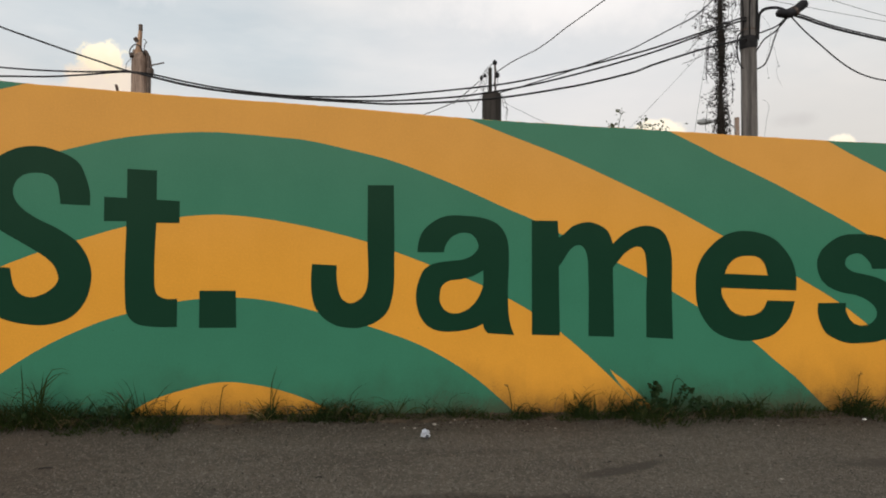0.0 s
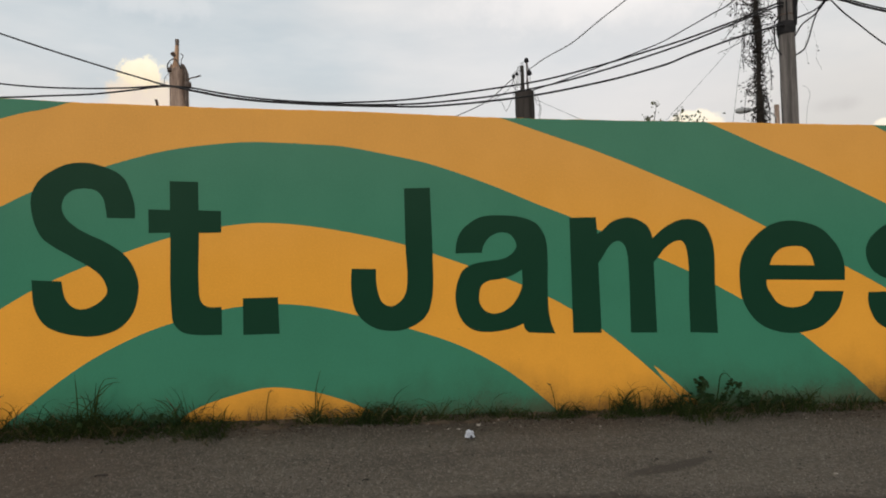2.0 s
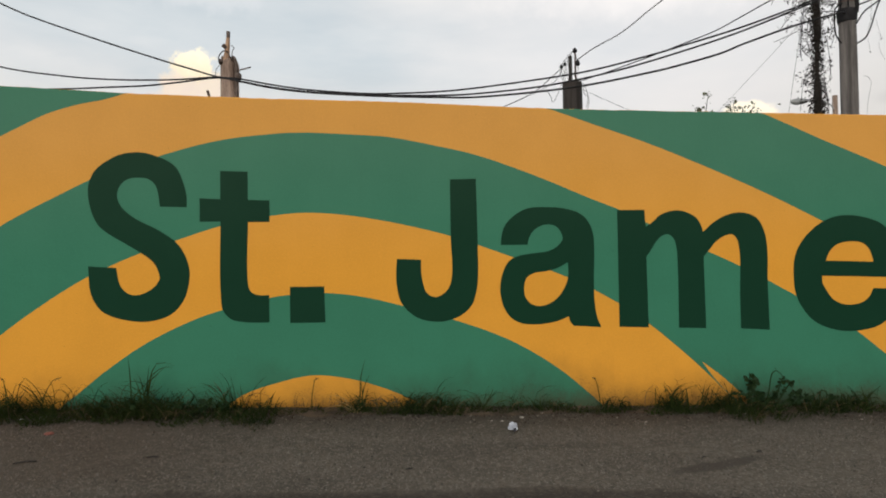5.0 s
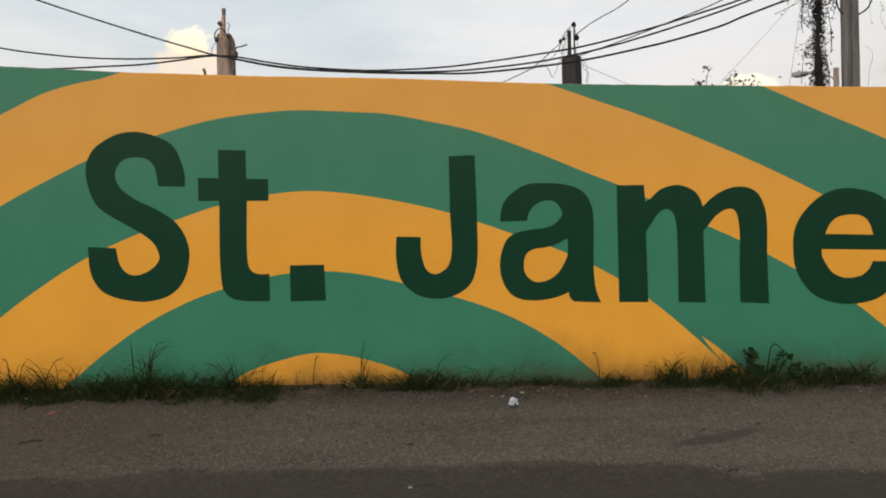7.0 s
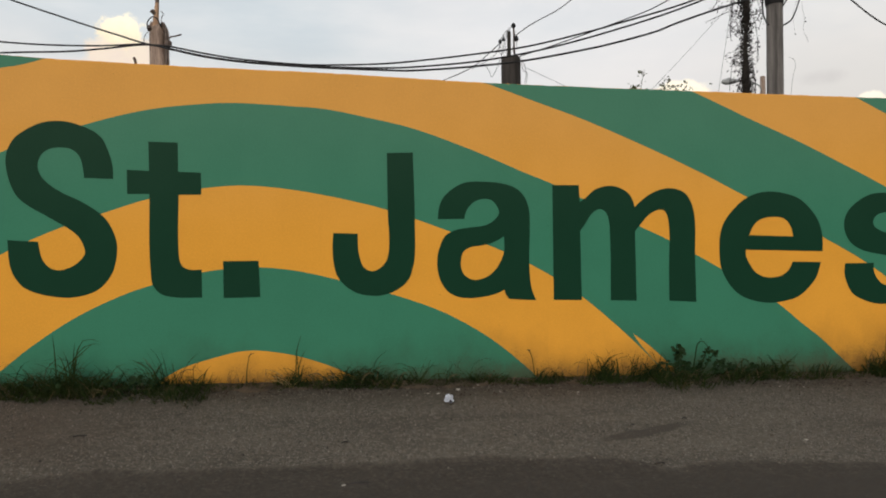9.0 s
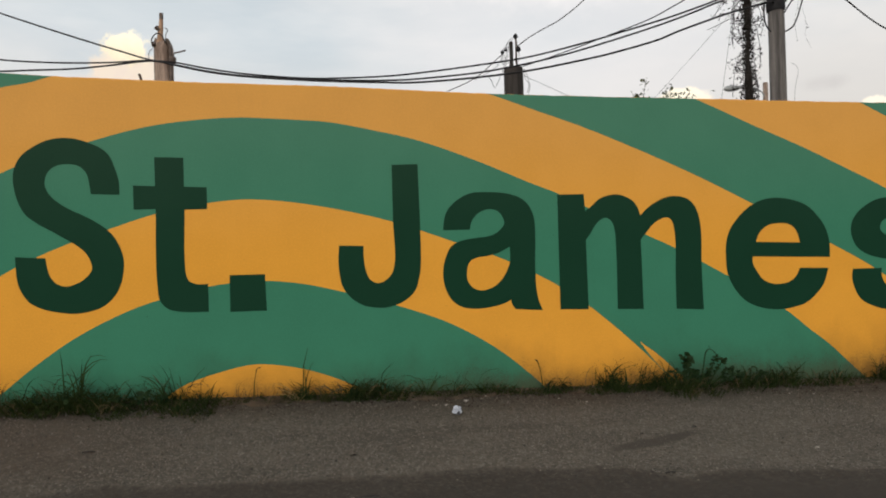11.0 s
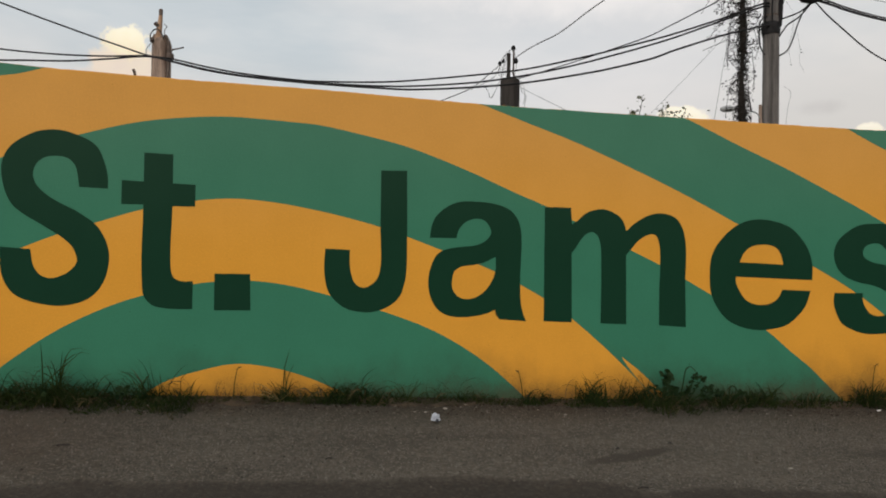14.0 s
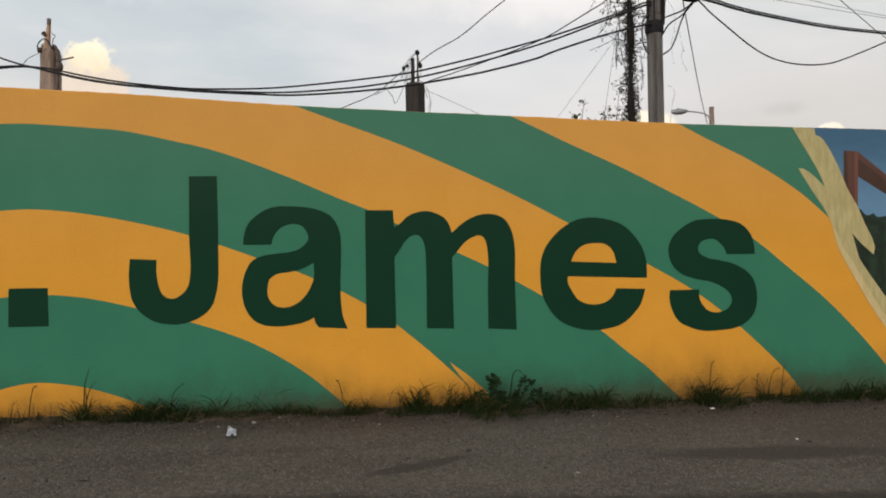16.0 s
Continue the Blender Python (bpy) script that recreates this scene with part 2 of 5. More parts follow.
def asphalt(name, dark, light, speck, speck_share, stain, seed, fringe=None):
    """Worn asphalt: exposed stones, dust, soft stains."""
    m, tree, bsdf, place = surface(name, 0.9, 0.25)
    stones = node(tree, "ShaderNodeTexVoronoi", Scale=105.0)
    link(tree, place, stones.inputs["Vector"])
    tone = tree.nodes.new("ShaderNodeSeparateColor")
    link(tree, stones.outputs["Color"], tone.inputs[0])
    broad = vnoise(tree, place, 0.9, 5.0, 0.62, (0.6, 1.4, 1), (seed, 0, 0))
    mid = vnoise(tree, place, 6.0, 5.0, 0.7)
    c = mix(tree, span(tree, broad, 0.3, 0.7), dark, light)
    c = mix(tree, calc(tree, "MULTIPLY", span(tree, mid, 0.4, 0.75), 0.4), c, scaled(light, 1.25))
    coarse = vnoise(tree, place, 24.0, 3.0, 0.7, (1, 1, 1), (seed, 1, 0))
    c = mix(tree, calc(tree, "MULTIPLY", span(tree, coarse, 0.44, 0.30), 0.38), c, scaled(dark, 0.55))
    c = mix(tree, calc(tree, "MULTIPLY", span(tree, coarse, 0.55, 0.72), 0.36), c, scaled(light, 1.5))
    c = mix(tree, calc(tree, "MULTIPLY", tone.outputs[0], 0.35), c, scaled(dark, 0.45))
    pale = calc(tree, "GREATER_THAN", tone.outputs[1], 1.0 - speck_share)
    c = mix(tree, calc(tree, "MULTIPLY", pale, 0.6), c, speck)
    patches = vnoise(tree, place, 0.55, 4.0, 0.6, (0.7, 2.2, 1), (seed + 4.0, 2.0, 0))
    c = mix(tree, calc(tree, "MULTIPLY", span(tree, patches, 0.6, 0.68), 0.45), c, stain)
    grit = node(tree, "ShaderNodeTexVoronoi", Scale=42.0)
    link(tree, place, grit.inputs["Vector"])
    shade = tree.nodes.new("ShaderNodeSeparateColor")
    link(tree, grit.outputs["Color"], shade.inputs[0])
    c = mix(tree, calc(tree, "MULTIPLY", span(tree, shade.outputs[0], 0.62, 1.0), 0.38), c, scaled(light, 1.7))
    c = mix(tree, calc(tree, "MULTIPLY", span(tree, shade.outputs[1], 0.6, 1.0), 0.42), c, scaled(dark, 0.5))
    part_xyz = tree.nodes.new("ShaderNodeSeparateXYZ")
    link(tree, place, part_xyz.inputs[0])
    drift = calc(tree, "ADD", part_xyz.outputs[1], calc(tree, "MULTIPLY", calc(tree, "SUBTRACT", mid, 0.5), 0.9))
    c = mix(tree, calc(tree, "MULTIPLY", span(tree, drift, -1.05, -0.28), 0.85), c, (0.041, 0.032, 0.0235))
    c = mix(tree, calc(tree, "MULTIPLY", span(tree, drift, -2.4, -3.0), 0.6), c, stain)
    for cx, cy, wide, deep, slant in ((2.03, -1.71, 0.50, 0.10, 0.385), (5.15, -1.74, 1.15, 0.19, -0.05)):
        # old oil stains
        d = []
        for axis, gain in (((1, 0), wide), ((-slant, 1), deep)):
            dot = tree.nodes.new("ShaderNodeVectorMath")
            dot.operation = "DOT_PRODUCT"
            link(tree, place, dot.inputs[0])
            dot.inputs[1].default_value = (axis[0], axis[1], 0)
            d.append(calc(tree, "POWER", calc(tree, "ABSOLUTE", calc(tree, "DIVIDE", calc(tree, "SUBTRACT", dot.outputs["Value"], axis[0] * cx + axis[1] * cy), gain)), 2.0))
        r = calc(tree, "ADD", calc(tree, "ADD", d[0], d[1]), calc(tree, "MULTIPLY", calc(tree, "ADD", calc(tree, "SUBTRACT", mid, 0.5), calc(tree, "SUBTRACT", coarse, 0.5)), 1.1))
        c = mix(tree, calc(tree, "MULTIPLY", calc(tree, "SUBTRACT", 1.0, span(tree, r, 0.35, 1.2)), 0.88), c, scaled(stain, 0.86))
    for cx, cy, wide, deep in ((-3.7, -1.4, 1.9, 1.1), (7.2, -1.2, 2.2, 1.1)):
        # brown dust trodden over the left stones; the same tint darkens the right
        away = tree.nodes.new("ShaderNodeVectorMath")
        away.operation = "LENGTH"
        shift = tree.nodes.new("ShaderNodeMapping")
        shift.vector_type = "TEXTURE"
        shift.inputs["Location"].default_value = (cx, cy, 0)
        shift.inputs["Scale"].default_value = (wide, deep, 100)
        link(tree, place, shift.inputs["Vector"])
        link(tree, shift.outputs[0], away.inputs[0])
        r = calc(tree, "ADD", away.outputs["Value"], calc(tree, "MULTIPLY", calc(tree, "SUBTRACT", mid, 0.5), 0.8))
        c = mix(tree, calc(tree, "MULTIPLY", calc(tree, "SUBTRACT", 1.0, span(tree, r, 0.35, 1.2)), 0.5), c, (0.056, 0.041, 0.031))
    if fringe:
        # the thin broken edge of the layer, with the older surface showing through
        worn = tree.nodes.new("ShaderNodeAttribute")
        worn.attribute_name = "worn"
        bare = calc(tree, "ADD", worn.outputs["Fac"], calc(tree, "MULTIPLY", calc(tree, "SUBTRACT", calc(tree, "ADD", mid, coarse), 1.0), 1.3))
        c = mix(tree, calc(tree, "MULTIPLY", span(tree, bare, 0.25, 0.95), 0.85), c, fringe)
    link(tree, c, bsdf.inputs["Base Color"])
    relief(tree, bsdf, calc(tree, "ADD", calc(tree, "MULTIPLY", stones.outputs["Distance"], -1.2), mid), 0.5, 0.004)
    return m


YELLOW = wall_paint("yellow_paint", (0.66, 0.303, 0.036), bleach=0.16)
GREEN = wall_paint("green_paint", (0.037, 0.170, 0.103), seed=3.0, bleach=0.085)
LETTER = wall_paint("dark_green_paint", (0.0046, 0.0335, 0.0168), mud_and_shade=False, seed=6.0, bleach=0.025)
def brushed(name, dark, light):
    """Thin paint laid on with a wide brush down the wall, the ground colour showing in its streaks."""
    m, tree, bsdf, place = surface(name, 0.75, 0.10)
    streaks = vnoise(tree, place, 11.0, 5.0, 0.65, (1.6, 1, 0.35))
    broad = vnoise(tree, place, 2.4, 3.0, 0.5)
    c = mix(tree, span(tree, streaks, 0.32, 0.68), dark, light)
    c = mix(tree, calc(tree, "MULTIPLY", span(tree, broad, 0.45, 0.7), 0.4), c, scaled(light, 0.85))
    link(tree, c, bsdf.inputs["Base Color"])
    relief(tree, bsdf, streaks, 0.3, 0.003)
    return m


CREAM = brushed("cream_paint", (0.385, 0.325, 0.145), (0.50, 0.42, 0.21))
PALE_CREAM = brushed("pale_cream_paint", (0.50, 0.39, 0.18), (0.60, 0.485, 0.26))
LEAF_PAINT = mottled("painted_foliage", (0.006, 0.010, 0.006), (0.018, 0.042, 0.020), 5.0, 0.6)
BROWN_PAINT = wall_paint("red_brown_paint", (0.092, 0.035, 0.024), mud_and_shade=False, seed=2.0)
RUST_PAINT = wall_paint("rust_paint", (0.15, 0.054, 0.037), mud_and_shade=False, seed=4.0)
DARK_BROWN = wall_paint("dark_brown_paint", (0.05, 0.022, 0.014), mud_and_shade=False, seed=5.0)


def painted_sky():
    """Blue of the painted view, paler towards its tree line."""
    m, tree, bsdf, place = surface("blue_paint", 0.6, 0.35)
    xyz = tree.nodes.new("ShaderNodeSeparateXYZ")
    link(tree, place, xyz.inputs[0])
    strokes = vnoise(tree, place, 3.0, 5.0, 0.6, (0.6, 1, 2.5))
    height = calc(tree, "ADD", xyz.outputs[2], calc(tree, "MULTIPLY", calc(tree, "SUBTRACT", strokes, 0.5), 0.5))
    c = mix(tree, span(tree, height, 2.0, 3.0), (0.115, 0.235, 0.37), (0.045, 0.115, 0.20))
    link(tree, c, bsdf.inputs["Base Color"])
    relief(tree, bsdf, vnoise(tree, place, 55.0, 3.0), 0.3, 0.003)
    return m


BLUE = painted_sky()
LOT = asphalt("worn_asphalt", (0.060, 0.0525, 0.0425), (0.099, 0.0865, 0.070), (0.25, 0.23, 0.20), 0.06, (0.052, 0.044, 0.037), 1.0)
ROAD = asphalt("road_asphalt", (0.036, 0.0305, 0.0248), (0.050, 0.042, 0.0345), (0.12, 0.11, 0.10), 0.015, (0.034, 0.029, 0.024), 7.0, (0.080, 0.068, 0.055))
SOIL = mottled("dark_soil", (0.036, 0.026, 0.017), (0.090, 0.064, 0.042), 9.0, 0.95, bump=0.7, depth=0.02)
GRASS = leafy("grass_green", (0.006, 0.016, 0.005), (0.036, 0.054, 0.014), 0.35, 0.75, 0.12)
DRY = per_piece("dry_grass", (0.035, 0.028, 0.014), (0.12, 0.088, 0.042), 0.8, 0.15)
WEED = leafy("weed_green", (0.007, 0.021, 0.007), (0.022, 0.046, 0.014), 0.25)
STRAW = leafy("bleached_straw", (0.15, 0.110, 0.050), (0.32, 0.240, 0.110), 0.3)
CRUMBS = per_piece("leaf_crumbs", (0.016, 0.012, 0.008), (0.060, 0.042, 0.026), 0.9, 0.1)
STONES = per_piece("loose_gravel", (0.030, 0.026, 0.022), (0.20, 0.176, 0.146), 0.9)
GREY_WOOD = mottled("grey_weathered_wood", (0.058, 0.054, 0.052), (0.168, 0.156, 0.149), 3.4, 0.9, (3, 3, 0.22), 0.8, 0.012)
RAW_WOOD = mottled("raw_splintered_wood", (0.26, 0.155, 0.095), (0.50, 0.33, 0.22), 5.0, 0.9, (3, 3, 0.4), 0.6, 0.01)
TAN_WOOD = mottled("tan_weathered_wood", (0.15, 0.105, 0.082), (0.40, 0.30, 0.24), 4.2, 0.9, (3, 3, 0.3), 0.8, 0.015)
DARK_WOOD = mottled("dark_creosoted_wood", (0.020, 0.017, 0.015), (0.050, 0.044, 0.040), 3.0, 0.85, (3, 3, 0.2), 0.6, 0.01)
BLACK = mottled("black_cable_sheath", (0.010, 0.010, 0.011), (0.022, 0.022, 0.024), 8.0, 0.7, bump=0.1, spec=0.15)
GREY_WIRE = mottled("grey_wire", (0.08, 0.08, 0.085), (0.14, 0.14, 0.145), 8.0, 0.5, bump=0.1)
STEEL = mottled("rusted_steel", (0.05, 0.035, 0.028), (0.13, 0.10, 0.085), 12.0, 0.6, metal=0.4)
LAMP_GREY = mottled("lamp_housing", (0.20, 0.21, 0.21), (0.33, 0.34, 0.34), 6.0, 0.5, metal=0.2)
VINE = per_piece("dry_vine_leaves", (0.010, 0.008, 0.007), (0.034, 0.027, 0.021), 0.8)
BARK = mottled("bark", (0.04, 0.032, 0.025), (0.09, 0.075, 0.06), 9.0, 0.95)
CROWN = leafy("tree_leaves", (0.06, 0.066, 0.045), (0.13, 0.14, 0.085), 0.4)
DULL_PAPER = mottled("soiled_paper", (0.16, 0.145, 0.125), (0.36, 0.33, 0.29), 14.0, 0.85, bump=0.5)
CUP = mottled("bluish_white_card", (0.34, 0.37, 0.43), (0.52, 0.55, 0.60), 22.0, 0.8, bump=0.6)
PAPER = mottled("crumpled_paper", (0.55, 0.55, 0.54), (0.78, 0.78, 0.77), 14.0, 0.8, bump=0.5)
INK_AND_SHADE = mottled("dark_print_and_shade", (0.02, 0.02, 0.025), (0.05, 0.05, 0.06), 14.0, 0.7)
RED_PLASTIC = mottled("faded_red_plastic", (0.14, 0.05, 0.04), (0.22, 0.08, 0.06), 10.0, 0.6)


# ---- building helpers ----
def build(name, verts, faces, material, parent=None, label="", smooth=False):
    base = Vector(parent["base"]) if parent and "base" in parent else Vector((0, 0, 0))
    data = bpy.data.meshes.new(name)
    data.from_pydata([tuple(Vector(v) - base) for v in verts], [], faces)
    data.materials.append(material)
    if smooth:
        data.polygons.foreach_set("use_smooth", [True] * len(data.polygons))
    data.update()
    ob = new(name, data)
    ob["base"] = tuple(base)
    ob.parent = parent
    if label:
        tagged(ob, label)
    return ob


def thing(name, at, label, category, group="", kind=""):
    ob = new(name)
    ob.empty_display_size = 0.2
    ob.location = at
    ob["base"] = tuple(at)
    return tagged(ob, label, category, group, kind)


def rooted(name, at, verts, faces, material, label, category, group="", kind="", smooth=False):
    """A thing that is one mesh, with its origin at its foot."""
    data = bpy.data.meshes.new(name)
    data.from_pydata([tuple(Vector(v) - Vector(at)) for v in verts], [], faces)
    data.materials.append(material)
    if smooth:
        data.polygons.foreach_set("use_smooth", [True] * len(data.polygons))
    data.update()
    ob = new(name, data)
    ob.location = at
    ob["base"] = tuple(at)
    return tagged(ob, label, category, group, kind)


def flow(points, steps=8, closed=False):
    """A smooth line through points; a third value of 1 makes a corner."""
    pts = [Vector(p[:2]) for p in points]
    hard = [len(p) > 2 for p in points]
    n, out = len(pts), []
    for i in range(n if closed else n - 1):
        j = (i + 1) % n
        a, b = pts[i], pts[j]
        before = pts[i - 1] if (closed or i > 0) else a - (b - a)
        after = pts[(j + 1) % n] if (closed or j < n - 1) else b + (b - a)
        size = (b - a).length
        ta = (b - a) if hard[i] else ((b - a) / max(size, 1e-6) + (a - before) / max((a - before).length, 1e-6)).normalized() * size
        tb = (b - a) if hard[j] else ((after - b) / max((after - b).length, 1e-6) + (b - a) / max(size, 1e-6)).normalized() * size
        count = 1 if hard[i] and hard[j] else max(2, min(steps, int(size / 0.03)))
        for k in range(count):
            s = k / count
            out.append((2 * s**3 - 3 * s**2 + 1) * a + (s**3 - 2 * s**2 + s) * ta + (3 * s**2 - 2 * s**3) * b + (s**3 - s**2) * tb)
    if not closed:
        out.append(pts[-1])
    return out


def smooth3(points, steps=6):
    """A smooth line through points in space."""
    pts = [Vector(p) for p in points]
    out = []
    for i in range(len(pts) - 1):
        a, b = pts[i], pts[i + 1]
        before = pts[i - 1] if i else a * 2 - b
        after = pts[i + 2] if i + 2 < len(pts) else b * 2 - a
        for k in range(steps):
            s = k / steps
            out.append(0.5 * (2 * a + (b - before) * s + (2 * before - 5 * a + 4 * b - after) * s * s + (3 * a - before - 3 * b + after) * s**3))
    return out + [pts[-1]]


def tube(points, radii, sides=8, wobble=0.0, caps=True):
    """Vertices and faces of a tube along points; radii is one number or one a point."""
    pts = [Vector(p) for p in points]
    if isinstance(radii, (int, float)):
        radii = [radii] * len(pts)
    verts, faces = [], []
    side = None
    for i, p in enumerate(pts):
        way = (pts[min(i + 1, len(pts) - 1)] - pts[max(i - 1, 0)]).normalized()
        if side is None:
            side = way.cross(Vector((0, 1, 0)) if abs(way.y) < 0.9 else Vector((1, 0, 0))).normalized()
        side = (side - way * side.dot(way)).normalized()
        other = way.cross(side)
        for k in range(sides):
            a = 2 * math.pi * k / sides
            r = radii[i] * (1 + wobble * noise.noise(Vector((p.x * 3 + math.cos(a), p.y * 3 + math.sin(a), p.z * 1.7))))
            verts.append(p + (side * math.cos(a) + other * math.sin(a)) * r)
    for i in range(len(pts) - 1):
        for k in range(sides):
            j = (k + 1) % sides
            faces.append((i * sides + k, i * sides + j, (i + 1) * sides + j, (i + 1) * sides + k))
    if caps:
        faces.append(tuple(range(sides))[::-1])
        faces.append(tuple(range((len(pts) - 1) * sides, len(pts) * sides)))
    return verts, faces


def out_of(bm):
    bm.verts.index_update()
    verts = [v.co.copy() for v in bm.verts]
    faces = [tuple(v.index for v in f.verts) for f in bm.faces]
    bm.free()
    return verts, faces


def joined(pieces):
    verts, faces = [], []
    for v, f in pieces:
        k = len(verts)
        verts.extend(v)
        faces.extend(tuple(i + k for i in face) for face in f)
    return verts, faces


# ---- ground ----
def ground_z(x, y):
    z = -0.018 * 14 * math.tanh((x - 0.5) / 14)
    # an apron that falls away from the wall to a level road
    z -= 0.058 + 0.14 * math.tanh((-y - 1.35) / 1.5)
    near = math.exp(-((x - 1) / 14) ** 2 - ((y + 4) / 8) ** 2)
    return z + near * 0.012 * noise.noise(Vector((x * 0.9, y * 0.9, 3.1))) + near * 0.006 * noise.noise(Vector((x * 4, y * 4, 1.0)))


def sheet(xs, ys, lift=0.0):
    verts = [(x, y, ground_z(x, y) + lift) for y in ys for x in xs]
    n = len(xs)
    faces = [(j * n + i, j * n + i + 1, (j + 1) * n + i + 1, (j + 1) * n + i) for j in range(len(ys) - 1) for i in range(n - 1)]
    return verts, faces


xs = [-3000, -800, -250, -90, -40, -22, -14] + [-10 + 0.12 * i for i in range(184)] + [14, 20, 36, 80, 240, 800, 3000]
ys = [-3000, -800, -250, -90, -40, -24, -16, -12] + [-9 + 0.1 * i for i in range(93)] + [0.6, 1.5, 4, 9, 20, 45, 100, 300, 900, 3000]
v, f = sheet(xs, ys)
tagged(build("ground", v, f, LOT, smooth=True), "worn grey-brown asphalt apron with exposed stones before the painted wall", "ground", kind="structure")


EDGE = [(-60, -2.6), (-6, -2.4), (-3.17, -2.27), (-2.61, -2.27), (-2.39, -2.20), (-2.18, -2.12), (-1.79, -2.19), (-1.08, -2.17), (0.02, -2.18), (0.52, -2.11), (0.80, -2.14), (0.99, -2.19), (1.47, -2.22), (1.73, -2.30), (1.80, -2.46), (1.97, -2.50), (2.09, -2.40), (2.36, -2.38), (2.95, -2.45), (3.64, -2.52), (6, -2.7), (60, -3.2)]


def road_edge(x):
    """Ragged line where the road's asphalt meets the apron."""
    base = float(np.interp(x, [p[0] for p in EDGE], [p[1] for p in EDGE]))
    return base + 0.035 * noise.noise(Vector((x * 3.1, 5.0, 0))) + 0.035 * noise.noise(Vector((x * 9, 1.0, 0))) + 0.05 * noise.noise(Vector((x * 31, 1.0, 0))) + 0.04 * noise.noise(Vector((x * 67, 4.0, 0)))


rx = [-60, -30, -16, -10] + [-6 + 0.015 * i for i in range(1000)] + [16, 30, 60]
rows_down = [0, 0.02, 0.05, 0.09, 0.15, 0.25, 0.4, 0.6] + [0.8 + 0.3 * i for i in range(21)]
v = []
for d in rows_down:
    for x in rx:
        y = road_edge(x) - d
        v.append((x, y, ground_z(x, y) + (0.001 if d == 0 else min(0.005 + 0.02 * max(0.0, d - 0.15), 0.016))))
n = len(rx)
f = [(j * n + i + 1, j * n + i, (j + 1) * n + i, (j + 1) * n + i + 1) for j in range(len(rows_down) - 1) for i in range(n - 1)]
road = build("road", v, f, ROAD, smooth=True)
worn = road.data.attributes.new("worn", "FLOAT", "POINT")
worn.data.foreach_set("value", [math.exp(-d / 0.10) for d in rows_down for x in rx])
tagged(road, "darker smoother road asphalt with a ragged edge", "road", kind="structure")

# strip of dark soil and rotted leaves at the foot of the wall
v, f, sx = [], [], [-8 + 0.05 * i for i in range(360)]
for x in sx:
    deep = max(0.07, 0.22 + 0.20 * noise.noise(Vector((x * 1.1, 0, 0))) + 0.12 * noise.noise(Vector((x * 4, 3, 0))) + 0.08 * noise.noise(Vector((x * 13, 3, 0))))
    for s in (0.0, 0.25, 0.5, 0.75, 0.92, 1.0):
        y = -deep * s * 1.05
        v.append((x, y, ground_z(x, y) + 0.022 * (1 - s) ** 0.5 * (0.6 + 0.8 * abs(noise.noise(Vector((x * 9, y * 9, 0))))) + 0.003))
f = [(i * 6 + k, i * 6 + k + 1, (i + 1) * 6 + k + 1, (i + 1) * 6 + k) for i in range(len(sx) - 1) for k in range(5)]
tagged(build("soil_verge", v, f, SOIL, smooth=True), "dark soil and litter along the foot of the wall", "verge", kind="structure")

# ---- the painted wall ----
TOP = [(-12, 3.72), (-4.67, 3.426), (-3.27, 3.338), (-1.44, 3.262), (-0.7, 3.240), (1.03, 3.158), (3.38, 3.097), (5.24, 3.053), (7.86, 3.030), (16, 2.99)]
TOP_LINE = flow(TOP, 40)


def wall_top(x):
    z = float(np.interp(x, [p.x for p in TOP_LINE], [p.y for p in TOP_LINE]))
    return z + 0.004 * noise.noise(Vector((x * 2.3, 7, 0))) + 0.0035 * noise.noise(Vector((x * 9, 7, 0))) + 0.005 * max(0.0, noise.noise(Vector((x * 31, 7, 0))))


wx = [-12 + 0.04 * i for i in range(676)]
v = []
for x in wx:
    z = wall_top(x)
    v += [(x, 0, -0.5), (x, 0, z - 0.008), (x, 0.008, z), (x, 0.212, z), (x, 0.22, z - 0.008), (x, 0.22, -0.5)]
f = [(i * 6 + k, (i + 1) * 6 + k, (i + 1) * 6 + k + 1, i * 6 + k + 1) for i in range(len(wx) - 1) for k in range(5)]
f += [tuple(range(6))[::-1], tuple(range(len(v) - 6, len(v)))]
wall = build("wall_front", v, f, YELLOW)
tagged(wall, "rendered masonry wall painted in yellow and green arches with dark green lettering", "wall", kind="structure")


def painted(name, outline, material, lift, label, holes=()):
    """A field of paint on the wall's face."""
    loops = [[Vector((p.x, p.y, 0)) for p in loop] for loop in (outline, *holes)]
    flat = [p for loop in loops for p in loop]
    tris = tessellate_polygon(loops)
    verts = [(p.x, -lift * 0.3, p.y) for p in flat]
    faces = []
    for a, b, c in tris:
        n = (flat[b] - flat[a]).cross(flat[c] - flat[a])
        faces.append((a, b, c) if n.z > 0 else (a, c, b))
    return build(name, verts, faces, material, wall, label)


def rim(x0, x1):
    """Points along the wall's top from x0 to x1."""
    count = max(2, int(abs(x1 - x0) / 0.04))
    return [Vector((x0 + (x1 - x0) * i / count, wall_top(x0 + (x1 - x0) * i / count) - 0.003)) for i in range(count + 1)]


ARCH_0 = [(-2.62, -0.1)] + [(-2.26,0.17), (-2.12,0.25), (-1.81,0.35), (-1.45,0.42), (-1.08,0.38), (-0.76,0.29), (-0.45,0.16), (-0.29,0.07)] + [(-0.05, -0.15)]
